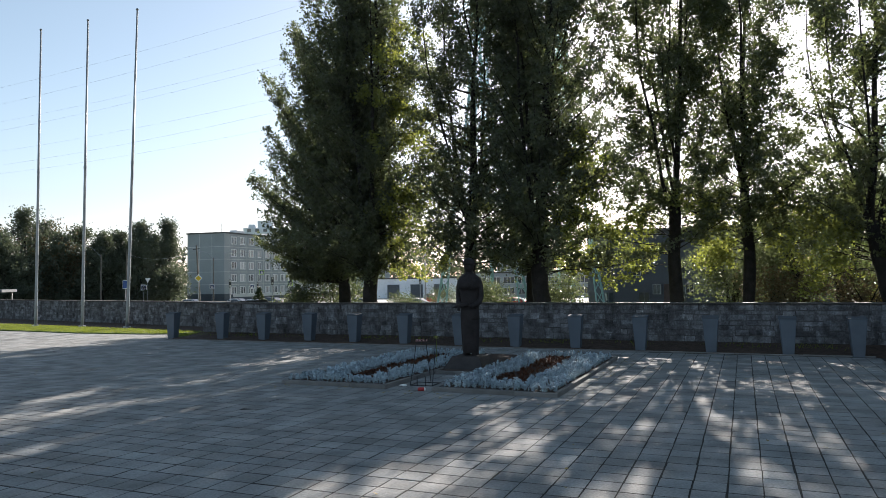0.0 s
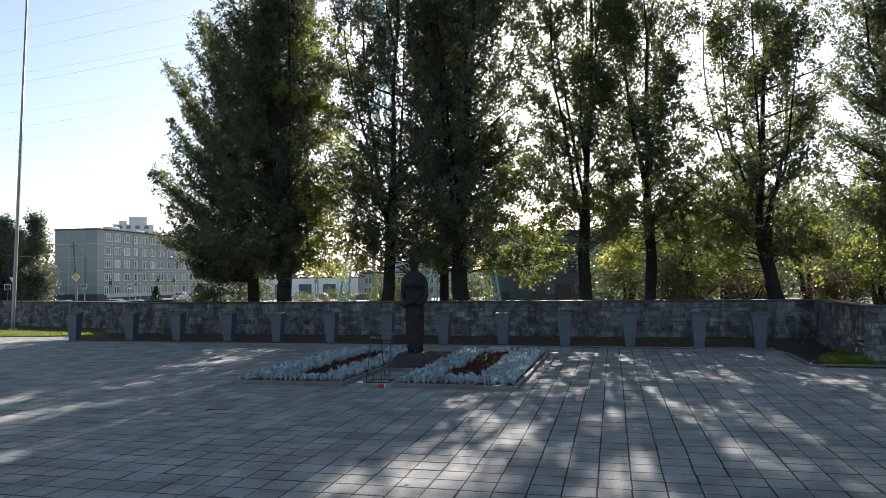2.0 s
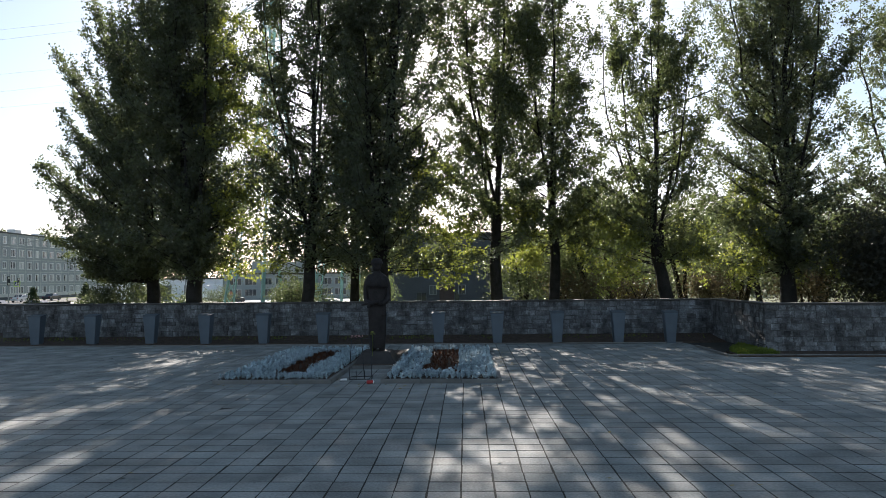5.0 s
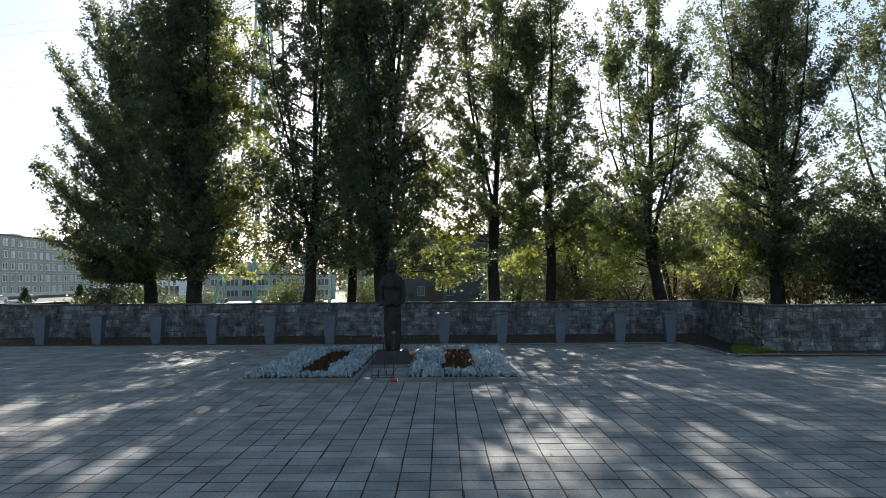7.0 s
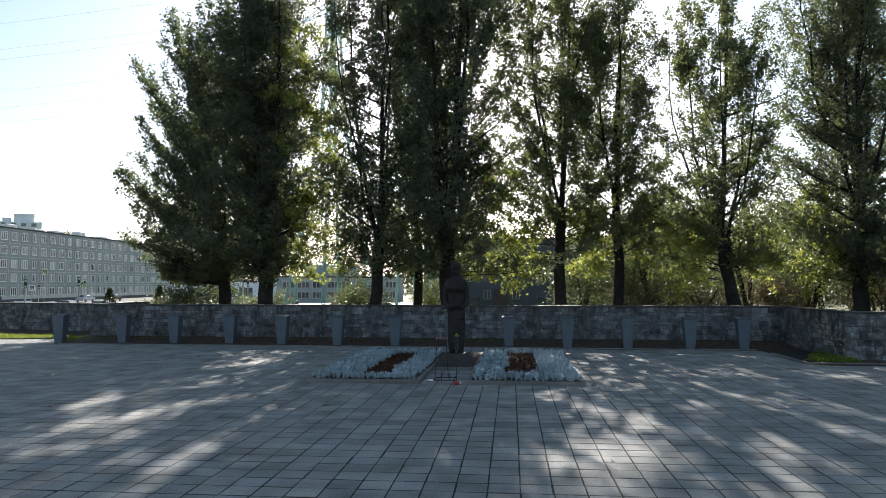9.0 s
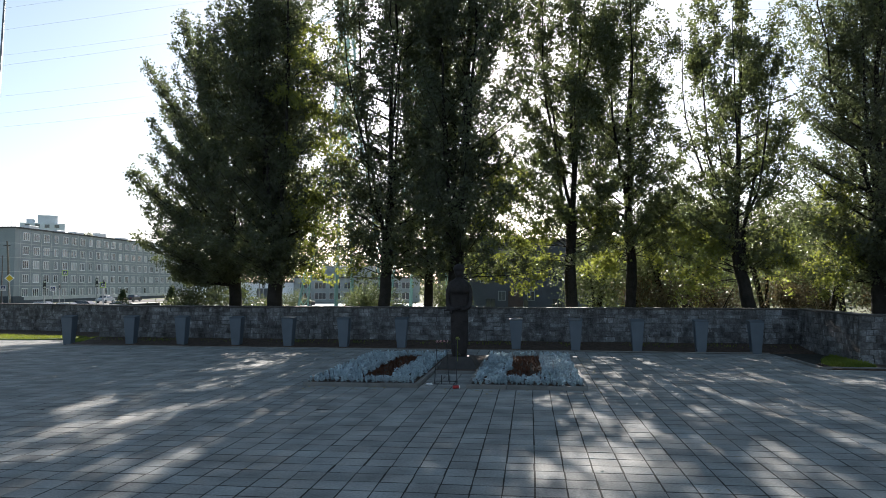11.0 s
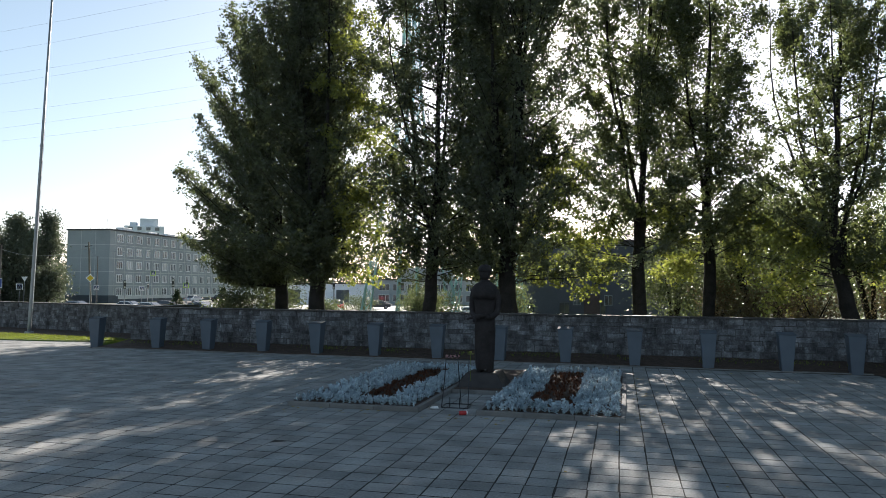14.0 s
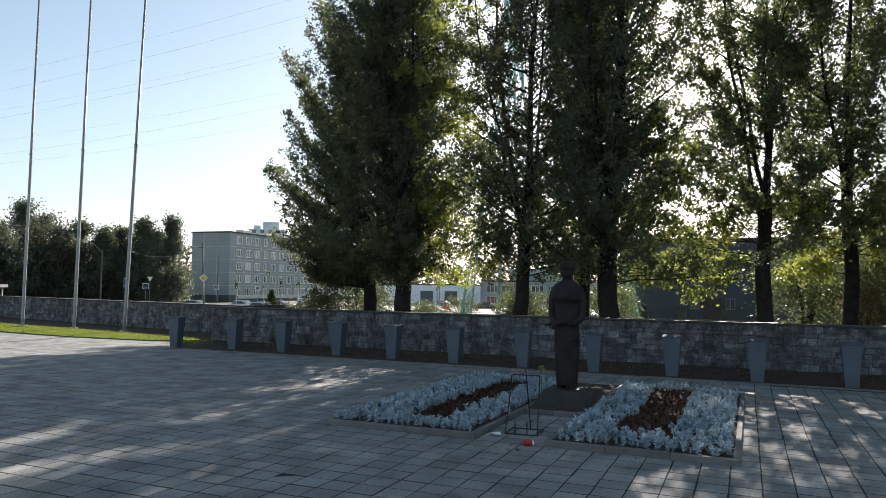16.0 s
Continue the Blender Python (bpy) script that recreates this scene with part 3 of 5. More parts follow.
def flower_bed(x0, x1, y0, y1, brown, label, seed):
    """A rectangular bed: kerb stones, soil, silver-leaved edging and a strip of rust-coloured plants in the middle."""
    bed = thing("flower_bed", (x0 + x1) / 2, y0, 0, 0, label, "flower bed", "flower beds before the statue")
    cx = (x0 + x1) / 2
    w, d = x1 - x0, y1 - y0
    k = 0.09

    def edge(c, s, n, along):
        for i in range(n):
            b = bmesh.new()
            if along == 'x':
                box(b, (0, 0, 0.03), (s / n - 0.008, k, 0.13), bevel=0.008)
                q = (c[0] - s / 2 + (i + 0.5) * s / n, c[1])
            else:
                box(b, (0, 0, 0.03), (k, s / n - 0.008, 0.13), bevel=0.008)
                q = (c[0], c[1] - s / 2 + (i + 0.5) * s / n)
            o = part("kerb_stone", b, M_KERB, bed)
            o.matrix_basis = pose(q[0] - cx, q[1] - y0, rng.uniform(-0.006, 0.006), 0, 0, rng.uniform(-0.4, 0.4))

    edge((cx, y0 + k / 2), w, 3, 'x')
    edge((cx, y1 - k / 2), w, 3, 'x')
    edge((x0 + k / 2, (y0 + y1) / 2), d - 2 * k, 7, 'y')
    edge((x1 - k / 2, (y0 + y1) / 2), d - 2 * k, 7, 'y')
    b = bmesh.new()
    nx, ny = 14, 30
    vs = [[b.verts.new((x0 + k + (w - 2 * k) * i / nx - cx, k + (d - 2 * k) * j / ny,
                        0.06 + 0.03 * noise.noise(Vector((x0 + i * 0.7, j * 0.5, seed))))) for j in range(ny + 1)] for i in range(nx + 1)]
    for i in range(nx):
        for j in range(ny):
            b.faces.new((vs[i][j], vs[i + 1][j], vs[i + 1][j + 1], vs[i][j + 1]))
    part("soil", b, M_SOIL, bed, "dark crumbly soil", smooth=True)
    r = np.random.default_rng(seed)
    silver, rust = [], []
    s = 0.122
    for i in range(int((w - 2 * k) / s)):
        for j in range(int((d - 2 * k) / s)):
            x = x0 + k + 0.10 + i * s + r.normal(0, 0.03)
            y = y0 + k + 0.10 + j * s + r.normal(0, 0.03)
            if x > x1 - k - 0.05 or y > y1 - k - 0.05:
                continue
            wob = 0.12 * noise.noise(Vector((y * 1.3, seed, x * 0.4)))
            if brown[0] + wob < x < brown[1] + wob and brown[2] + wob < y < brown[3] + wob:
                if r.random() < 0.8:
                    rust.append((x - cx, y - y0, 0.06, r.uniform(0.4, 0.95)))
            elif r.random() < 0.94:
                silver.append((x - cx, y - y0, 0.065, r.uniform(0.55, 1.2)))
    part("edging_foliage", rosettes("edging_foliage", silver, 42, 0.074, 0.0125, 0.125, seed), M_SILVER, bed,
         "dense silver-white leafy edging plants", kind="stuff")
    part("withered_foliage", rosettes("withered_foliage", rust, 14, 0.10, 0.02, 0.06, seed + 1), M_RUST, bed,
         "sparse rust-brown withering plants", kind="stuff")
    return bed


flower_bed(0.57, 3.36, 0.0, 7.2, (1.45, 2.32, 1.15, 6.7), "silver-leaved flower bed with a bare rust-brown middle and concrete kerb", 21)
flower_bed(-3.36, -0.57, 0.0, 7.2, (-2.15, -1.42, 0.75, 6.2), "silver-leaved flower bed with a rust-brown strip and concrete kerb", 22)
kerb_run("kerb_recess", (-0.55, 2.75), (0.55, 2.75), "concrete kerb before the plinth", h=0.08, piece=0.55)
bm = bmesh.new()
box(bm, (0, 5.0, 0.02), (1.12, 4.4, 0.09))
solo("plinth_bed", bm, M_SOIL, "dark soil round the plinth of the statue", "soil", kind="structure")

# ---------------------------------------------------------------- statue
bm = bmesh.new()
box(bm, (0, 0, 0.20), (0.78, 0.80, 0.36), bevel=0.02, taper=1.5)
plinth = solo("plinth", bm, M_PLINTH, "low dark stone plinth with sloping sides under the statue", "plinth")
plinth.matrix_world = pose(0.0, 3.85, 0.0)


def statue():
    bm = bmesh.new()
    for sx in (-1, 1):                                     # boots and wide trousers
        loft(bm, [oval(sx * 0.145, 0.05, 0.0, 0.10, 0.18, 16), oval(sx * 0.145, 0.04, 0.07, 0.10, 0.17, 16),
                  oval(sx * 0.145, 0.0, 0.13, 0.115, 0.125, 16), oval(sx * 0.148, 0.0, 0.45, 0.135, 0.145, 16),
                  oval(sx * 0.142, 0.0, 0.75, 0.15, 0.16, 16), oval(sx * 0.135, 0.0, 1.08, 0.16, 0.18, 16),
                  oval(sx * 0.11, 0.0, 1.30, 0.17, 0.19, 16)])
    loft(bm, [oval(0, 0.0, 0.08, 0.232, 0.185, 28, 2.2), oval(0, 0.0, 0.12, 0.246, 0.192, 28, 2.2), oval(0, 0.01, 0.6, 0.262, 0.20, 28, 2.2), oval(0, 0, 1.1, 0.292, 0.215, 28, 2.3), oval(0, 0, 1.3, 0.29, 0.20, 28, 2.3)])
    # skirt of the tunic, belt, chest, cape over the shoulders
    loft(bm, [oval(0, 0, 0.98, 0.296, 0.205, 28, 2.4), oval(0, 0, 1.10, 0.292, 0.205, 28, 2.4), oval(0, 0, 1.34, 0.285, 0.195, 28, 2.3),
              oval(0, 0, 1.37, 0.292, 0.20, 28, 2.3), oval(0, 0, 1.43, 0.292, 0.20, 28, 2.3), oval(0, 0, 1.46, 0.285, 0.195, 28, 2.3),
              oval(0, 0.0, 1.62, 0.295, 0.20, 28, 2.4), oval(0, 0.0, 1.80, 0.325, 0.215, 28, 2.5), oval(0, 0, 1.81, 0.372, 0.245, 28, 2.6),
              oval(0, 0, 2.00, 0.378, 0.235, 28, 2.6), oval(0, 0, 2.10, 0.352, 0.20, 28, 2.4), oval(0, 0, 2.17, 0.25, 0.16, 28, 2.1), oval(0, 0, 2.21, 0.16, 0.14, 28),
              oval(0, 0, 2.25, 0.115, 0.115, 28), oval(0, -0.01, 2.30, 0.095, 0.10, 28)])
    # neck, jaw and a close cap with a rolled edge
    loft(bm, [oval(0, -0.01, 2.16, 0.112, 0.115, 20), oval(0, -0.01, 2.27, 0.104, 0.112, 20), oval(0, -0.035, 2.295, 0.118, 0.14, 20),
              oval(0, -0.04, 2.34, 0.142, 0.165, 20), oval(0, -0.03, 2.42, 0.158, 0.178, 20), oval(0, -0.022, 2.455, 0.162, 0.180, 20),
              oval(0, -0.022, 2.46, 0.188, 0.205, 20), oval(0, -0.018, 2.50, 0.193, 0.208, 20), oval(0, -0.015, 2.545, 0.183, 0.196, 20),
              oval(0, -0.01, 2.59, 0.156, 0.166, 20), oval(0, 0.0, 2.622, 0.108, 0.114, 20), oval(0, 0.0, 2.637, 0.050, 0.053, 20)])
    for sx in (-1, 1):                                     # arms, bent forward at the belt
        tube(bm, [(sx * 0.31, 0, 2.02), (sx * 0.355, 0.01, 1.85), (sx * 0.365, 0.01, 1.6), (sx * 0.345, -0.06, 1.44),
                  (sx * 0.25, -0.20, 1.36), (sx * 0.17, -0.27, 1.35)], [0.085, 0.092, 0.085, 0.08, 0.07, 0.055], 12)
        loft(bm, [oval(sx * 0.15, -0.28, 1.30, 0.05, 0.045, 12), oval(sx * 0.13, -0.29, 1.35, 0.065, 0.055, 12),
                  oval(sx * 0.13, -0.28, 1.40, 0.045, 0.04, 12)])
    # the slung gun across the belly
    tube(bm, [(-0.46, -0.26, 1.30), (-0.2, -0.30, 1.36), (0.12, -0.30, 1.40)], [0.025, 0.045, 0.04], 8)
    tube(bm, [(-0.22, -0.30, 1.36), (-0.24, -0.32, 1.22)], [0.045, 0.045], 10)
    # cape collar and hem fold
    loft(bm, [oval(0, 0, 2.17, 0.16, 0.15, 24), oval(0, 0, 2.25, 0.135, 0.13, 24), oval(0, 0.0, 2.26, 0.12, 0.115, 24)])
    # folds of the cloth and the uneven cast surface
    bmesh.ops.subdivide_edges(bm, edges=bm.edges[:], cuts=1, use_grid_fill=True)
    bm.normal_update()
    for v in bm.verts:
        f = noise.noise(Vector((v.co.x * 11, v.co.y * 11, v.co.z * 1.6))) * (0.016 if v.co.z < 2.2 else 0.004)
        v.co += v.normal * (f + 0.004 * noise.noise(v.co * 22))
    o = solo("statue", bm, M_BRONZE, "dark bronze standing figure in a cape on a low plinth", "statue", smooth=True)
    o.matrix_world = pose(0.0, 3.85, 0.37, 0, 0, 0) @ Matrix.Diagonal((0.87, 0.95, 1.0, 1.0))
    return o


statue()


# ---------------------------------------------------------------- steles
def stele():
    t = thing("stele", 0, 0, 0, 0, "grey granite stele, narrower at its foot", "stele", "row of steles along the wall")
    bm = bmesh.new()
    h, w1, w0, d1, d0 = 1.14, 0.48, 0.30, 0.42, 0.30
    loft(bm, [[(-w0 / 2, -d0 / 2, -0.05), (w0 / 2, -d0 / 2, -0.05), (w0 / 2, d0 / 2, -0.05), (-w0 / 2, d0 / 2, -0.05)],
              [(-w1 / 2, -d1 / 2, h - 0.05), (w1 / 2, -d1 / 2, h - 0.05), (w1 / 2, d1 / 2, h), (-w1 / 2, d1 / 2, h)]])
    bmesh.ops.bevel(bm, geom=bm.edges[:], offset=0.008, segments=1, affect='EDGES')
    part("body", bm, M_GRANITE, t)
    bm = bmesh.new()
    box(bm, (0, 0.0, h - 0.012), (w1 + 0.03, d1 + 0.03, 0.03), 0, 0.006, rx=math.degrees(math.atan2(0.05, d1)))
    part("top_plate", bm, M_PLAQUE, t, "pale polished top plate")
    return t


first = stele()
first.matrix_world = pose(-16.5, 10.2, 0, 0, 0, 3)
STELES = [(-13.94, 10.40, 2), (-11.77, 10.40, -1), (-9.47, 10.35, 1), (-7.34, 10.30, -2), (-5.12, 10.25, 0), (-2.87, 10.25, 1),
          (-0.71, 10.20, -1), (1.46, 10.15, 1), (3.63, 10.10, 0), (5.82, 10.05, -1), (8.02, 9.95, 1), (9.87, 9.85, 0)]
for x, y, a in STELES:
    copy_thing(first, pose(x, y, 0, 0, 0, a))

# ---------------------------------------------------------------- flagpoles
def flagpole():
    t = thing("flagpole", 0, 0, 0, 0, "tall tapering grey steel flagpole without a flag", "flagpole", "row of flagpoles")
    bm = bmesh.new()
    tube(bm, [(0, 0, -0.05), (0, 0, 0.5), (0, 0, 9.0), (0, 0, 17.5)], [0.085, 0.085, 0.065, 0.04], 16)
    part("pole", bm, M_STEEL, t, smooth=True)
    bm = bmesh.new()
    tube(bm, [(0, 0, 0.0), (0, 0, 0.09)], [0.2, 0.19], 20)
    part("base_flange", bm, M_STEEL, t)
    bm = bmesh.new()
    tube(bm, [(0, 0, 17.5), (0, 0, 17.56), (0, 0, 17.62)], [0.05, 0.08, 0.03], 12)
    part("finial", bm, M_STEEL, t)
    bm = bmesh.new()
    tube(bm, [(0.12, 0, 1.1), (0.11, 0, 9.0), (0.07, 0, 17.4)], 0.010, 6)
    part("halyard", bm, M_WHITE, t)
    bm = bmesh.new()
    box(bm, (0.1, 0, 1.1), (0.06, 0.04, 0.16), bevel=0.01)
    part("cleat", bm, M_STEEL, t)
    bm = bmesh.new()
    tube(bm, [(0, 0, 9.0), (0, 0, 9.12)], [0.085, 0.085], 16)
    part("collar", bm, M_STEEL, t)
    return t


pole = flagpole()
pole.matrix_world = pose(-24.3, 14.95, 0.04, 0, 2.1, 0)
copy_thing(pole, pose(-27.75, 15.0, 0.04, 0, 0.9, 0))
copy_thing(pole, pose(-31.45, 14.95, 0.04, 0, 0.6, 0))

# ---------------------------------------------------------------- wreath stand and lamp before the statue
def wreath_stand():
    t = thing("wreath_stand", 0, 0, 0, 0, "empty black wrought-iron wreath stand on the paving", "wreath stand")
    r = 0.0095
    for sx in (-1, 1):
        bm = bmesh.new()
        tube(bm, [(sx * 0.27, -0.10, 0.02), (sx * 0.25, 0.12, 0.56), (sx * 0.24, 0.22, 0.95)], r, 8)
        part("upright", bm, M_IRON, t)
        bm = bmesh.new()
        tube(bm, [(sx * 0.27, -0.10, 0.012), (sx * 0.27, 0.42, 0.012)], r, 8)
        part("foot_rail", bm, M_IRON, t)
        bm = bmesh.new()
        tube(bm, [(sx * 0.10, -0.10, 0.02), (sx * 0.10, -0.10, 0.22)], r, 8)
        part("peg", bm, M_IRON, t)
    for p0, p1 in (((-0.27, -0.10, 0.012), (0.27, -0.10, 0.012)), ((-0.27, 0.42, 0.012), (0.27, 0.42, 0.012)), ((-0.24, 0.22, 0.95), (0.24, 0.22, 0.95))):
        bm = bmesh.new()
        tube(bm, [p0, p1], r, 8)
        part("crossbar", bm, M_IRON, t)
    bm = bmesh.new()
    tube(bm, [(0.05, 0.42, 0.012), (0.0, 0.22, 1.05)], r, 8)
    part("back_leg", bm, M_IRON, t)
    return t


stand = wreath_stand()
stand.matrix_world = pose(0.0, 0.75, 0, 0, 0, 4)

wrap = thing("wrapper", -0.36, 0.5, 0.0, 30, "crumpled white flower wrapper on the paving", "wrapper")
bm = bmesh.new()
bmesh.ops.create_icosphere(bm, subdivisions=3, radius=0.07)
for v in bm.verts:
    v.co *= 0.8 + 0.5 * noise.noise(v.co * 22)
    v.co.z = max(v.co.z * 0.45 + 0.026, 0.002)
    v.co.x *= 1.6
part("paper", bm, M_WHITE, wrap)

lamp = thing("grave_lamp", 0.33, -0.05, 0.0, 20, "small red plastic memorial lamp lying on the paving", "memorial lamp")
bm = bmesh.new()
tube(bm, [(-0.07, 0, 0.045), (-0.03, 0, 0.045), (0.07, 0, 0.048)], [0.036, 0.042, 0.038], 14)
part("cup", bm, M_RED, lamp)
bm = bmesh.new()
tube(bm, [(0.07, 0, 0.048), (0.085, 0, 0.048), (0.1, 0, 0.05)], [0.043, 0.043, 0.015], 14)
part("lid", bm, M_WHITE, lamp, "white lid")


def petals(bm, c, n, size, seed):
    """A ragged head of small bent petals."""
    r = np.random.default_rng(seed)
    for _ in range(n):
        a, e = r.uniform(0, 2 * math.pi), r.uniform(-0.3, 1.3)
        d = Vector((math.cos(a) * math.cos(e), math.sin(a) * math.cos(e), math.sin(e)))
        side = d.cross(Vector((0, 0, 1))).normalized() * size * 0.35
        p = Vector(c) + d * size * 0.15
        q = [bm.verts.new(p), bm.verts.new(p + d * size * 0.6 + side), bm.verts.new(p + d * size), bm.verts.new(p + d * size * 0.6 - side)]
        bm.faces.new(q)


M_PETALY = leaf_material("yellow_petal", (0.20, 0.22, 0.06), (0.34, 0.34, 0.10), (0.3, 0.32, 0.08), 0.2, 8.0, 0.6)
M_PETALP = leaf_material("pink_petal", (0.45, 0.16, 0.16), (0.72, 0.56, 0.54), (0.4, 0.2, 0.2), 0.2, 20.0, 0.6)
for name, x, y, z, h, mat, n, label in (("cut_flower", 0.26, 0.95, 0.55, 0.52, M_PETALY, 16, "small yellow-green flower stuck in the iron stand"),
                                        ("cut_flowers", -0.12, 0.97, 0.95, 0.04, M_PETALP, 34, "faded pink and white flowers on the iron stand")):
    t = thing(name, x, y, z, 0, label, "flower")
    bm = bmesh.new()
    tube(bm, [(0, 0, -0.02), (0.01, 0, h * 0.5), (0, 0.01, h)], 0.006, 6)
    part("stem", bm, M_GRASS, t)
    bm = bmesh.new()
    for k in range(1 if n < 20 else 4):
        petals(bm, (0.0 if n < 20 else -0.12 + 0.08 * k, 0.01, h), n if n < 20 else 10, 0.07 if n < 20 else 0.055, 40 + k)
    part("petals", bm, mat, t)

# ---------------------------------------------------------------- trees
def leaf_cloud(name, centres, per, spread, size, seed, flat=0.0, kite=False):
    """Pointed leaves scattered round the centres of the clumps."""
    r = np.random.default_rng(seed)
    C = np.repeat(np.asarray(centres), per, axis=0)
    n = len(C)
    P = C[:, :3] + r.normal(0, 1, (n, 3)) * spread * C[:, 3:4] * np.array([1, 1, 0.9])
    nrm = r.normal(0, 1, (n, 3))
    nrm[:, 2] *= (1 + flat)
    nrm /= np.linalg.norm(nrm, axis=1)[:, None] + 1e-9
    u = np.cross(nrm, r.normal(0, 1, (n, 3)))
    u /= np.linalg.norm(u, axis=1)[:, None] + 1e-9
    v = np.cross(nrm, u)
    s = (size * r.uniform(0.65, 1.25, n))[:, None]
    if kite:
        V = np.stack((P - u * s * 0.5, P + v * s * 0.44 - u * s * 0.14 + nrm * s * 0.08, P + u * s * 0.6, P - v * s * 0.44 - u * s * 0.14 + nrm * s * 0.08), 1)
        return quads(name, V.reshape(-1, 3), np.arange(n * 4).reshape(-1, 4))
    V = np.stack((P - u * s * 0.45 + v * s * 0.40, P + u * s * 0.70, P - u * s * 0.50 - v * s * 0.40), 1)
    return quads(name, V.reshape(-1, 3), np.arange(n * 3).reshape(-1, 3))


def poplar(x, y, height, radius, clear, fork, stems, boughs, seed, label, trunk_r=0.32, lean=(0, 0), extra=(), open_crown=0.0, size=0.118,
           low=0.75, leaf=None, gaps=0.0, fuller=0.0, shoots=(), plumes=(), group="row of poplars behind the wall"):
    """A poplar with steep stems: trunk and limbs in one part, the leaves in another. The boughs bend upwards into plumes.
    extra: boughs that stick out, as (height, azimuth in degrees, length); open_crown: how bare the inner boughs are;
    gaps: how much of the crown stands open; fuller: how much denser it is towards the top; shoots: sunlit low sprays, as (height, azimuth in degrees, reach)."""
    r = np.random.default_rng(seed)
    t = thing("poplar_tree", x, y, -0.07, 0, label, "tree", group)
    bm = bmesh.new()
    base = Vector((0, 0, 0))
    top = Vector((lean[0], lean[1], fork))
    bend = Vector((r.normal(0, 0.13), r.normal(0, 0.13), 0))
    line = [base.lerp(top, f) + bend * math.sin(f * math.pi) + Vector((r.normal(0, 0.025), r.normal(0, 0.025), 0)) for f in (0.12, 0.25, 0.4, 0.55, 0.7, 0.85)]
    tube(bm, [(0, 0, -0.1), (0.0, 0, 0.2)] + [tuple(q) for q in line] + [tuple(top)],
         [trunk_r * 1.6, trunk_r * 1.25] + [trunk_r * (1.08 - 0.04 * i + r.normal(0, 0.03)) for i in range(6)] + [trunk_r * 0.72], 12)
    centres, lit_sprays = [], []
    shift = Vector((seed * 3.7, seed * 1.9, 0))

    def profile(z):
        f = min(max((z - clear) / (height - clear), 0), 1)
        return radius * min(1.0, low + 1.6 * f) * (1 - max(0, f - 0.68) / 0.36) ** 0.8 + 0.25

    def dense(q):
        """Clumps and holes of one to two metres."""
        f = max(0.0, 1 - 2.0 * (q.z - clear) / (height - clear))
        up = min(max((q.z - 9.0) / 4.0, 0.0), 1.0)
        q = q + shift
        wide = noise.noise(Vector((q.x * 0.50, q.y * 0.30, q.z * 0.33)))
        return 0.7 * wide + 0.55 * noise.noise(q * 1.1) + 0.65 * noise.noise(q * 2.6) > gaps - 0.10 * f - fuller * up

    def twig(p0, d, ln, into):
        p1 = p0 + d * ln + Vector((0, 0, 0.25 * ln))
        n = max(1, int(ln / 0.19))
        for i in range(n):
            q = p0.lerp(p1, (i + 1) / n) + Vector(r.normal(0, 0.035, 3))
            if q.z > (clear * 0.8 if into is centres else 1.7):
                into.append((q.x, q.y, q.z, r.uniform(0.55, 1.25)))

    def bough(p0, az, el, ln, r0, bare, rise=0.15, into=None):
        into = centres if into is None else into
        d = Vector((math.cos(az) * math.cos(el), math.sin(az) * math.cos(el), math.sin(el)))
        pts, p, n = [p0], p0.copy(), 7
        for i in range(n):
            d = (d + Vector((r.normal(0, 0.10), r.normal(0, 0.10), rise + r.normal(0, 0.07)))).normalized()
            p = p + d * (ln / n)
            pts.append(p.copy())
        tube(bm, [tuple(q) for q in pts], [max(r0 * (1 - 0.13 * i), 0.006) for i in range(n + 1)], 5, cap=False)
        steps = int(ln / 0.17) + 1
        for k in range(steps):
            f = bare + (1 - bare) * (k + r.random()) / steps
            i = min(int(f * n), n - 1)
            q = pts[i].lerp(pts[i + 1], f * n - i)
            if into is centres and not dense(q):
                continue
            td = (d * 0.8 + Vector(r.normal(0, 0.62, 3))).normalized()
            twig(q, td, r.uniform(0.25, 0.85) * (1.2 - 0.75 * f), into)
        twig(pts[-1], d, 0.45, into)

    axes = []
    for k in range(stems):
        az = 2 * math.pi * (k + r.uniform(-0.3, 0.3)) / max(stems, 1)
        spread = r.uniform(0.22, 0.55) * radius
        htop = height * (r.uniform(0.78, 0.98) if k else 1.0)
        start = base.lerp(top, r.uniform(0.7, 1.0) if k else 1.0)
        far = 1.0 if k else 0.25
        end = Vector((top.x + math.cos(az) * spread * far, top.y + math.sin(az) * spread * far, htop))
        pts = []
        for i in range(8):
            f = i / 7
            q = start.lerp(end, f)
            bow = math.sin(f * math.pi) * 0.35 * spread * far
            pts.append(q + Vector((math.cos(az) * bow + r.normal(0, 0.09), math.sin(az) * bow + r.normal(0, 0.09), 0)))
        rs = trunk_r * (0.52 if k == 0 else r.uniform(0.22, 0.38))
        tube(bm, [tuple(p) for p in pts], [rs * (1 - 0.13 * i) for i in range(8)], 8, cap=False)
        axes.append((pts, rs))
        twig(pts[-1], Vector((0, 0, 1)), 0.6, centres)
    for (hz, azd, ln) in extra:
        p0 = base.lerp(top, min(hz / fork, 1.0))
        bough(Vector((p0.x, p0.y, hz)), radians(azd), radians(20), ln, trunk_r * 0.2, 0.25, 0.07)
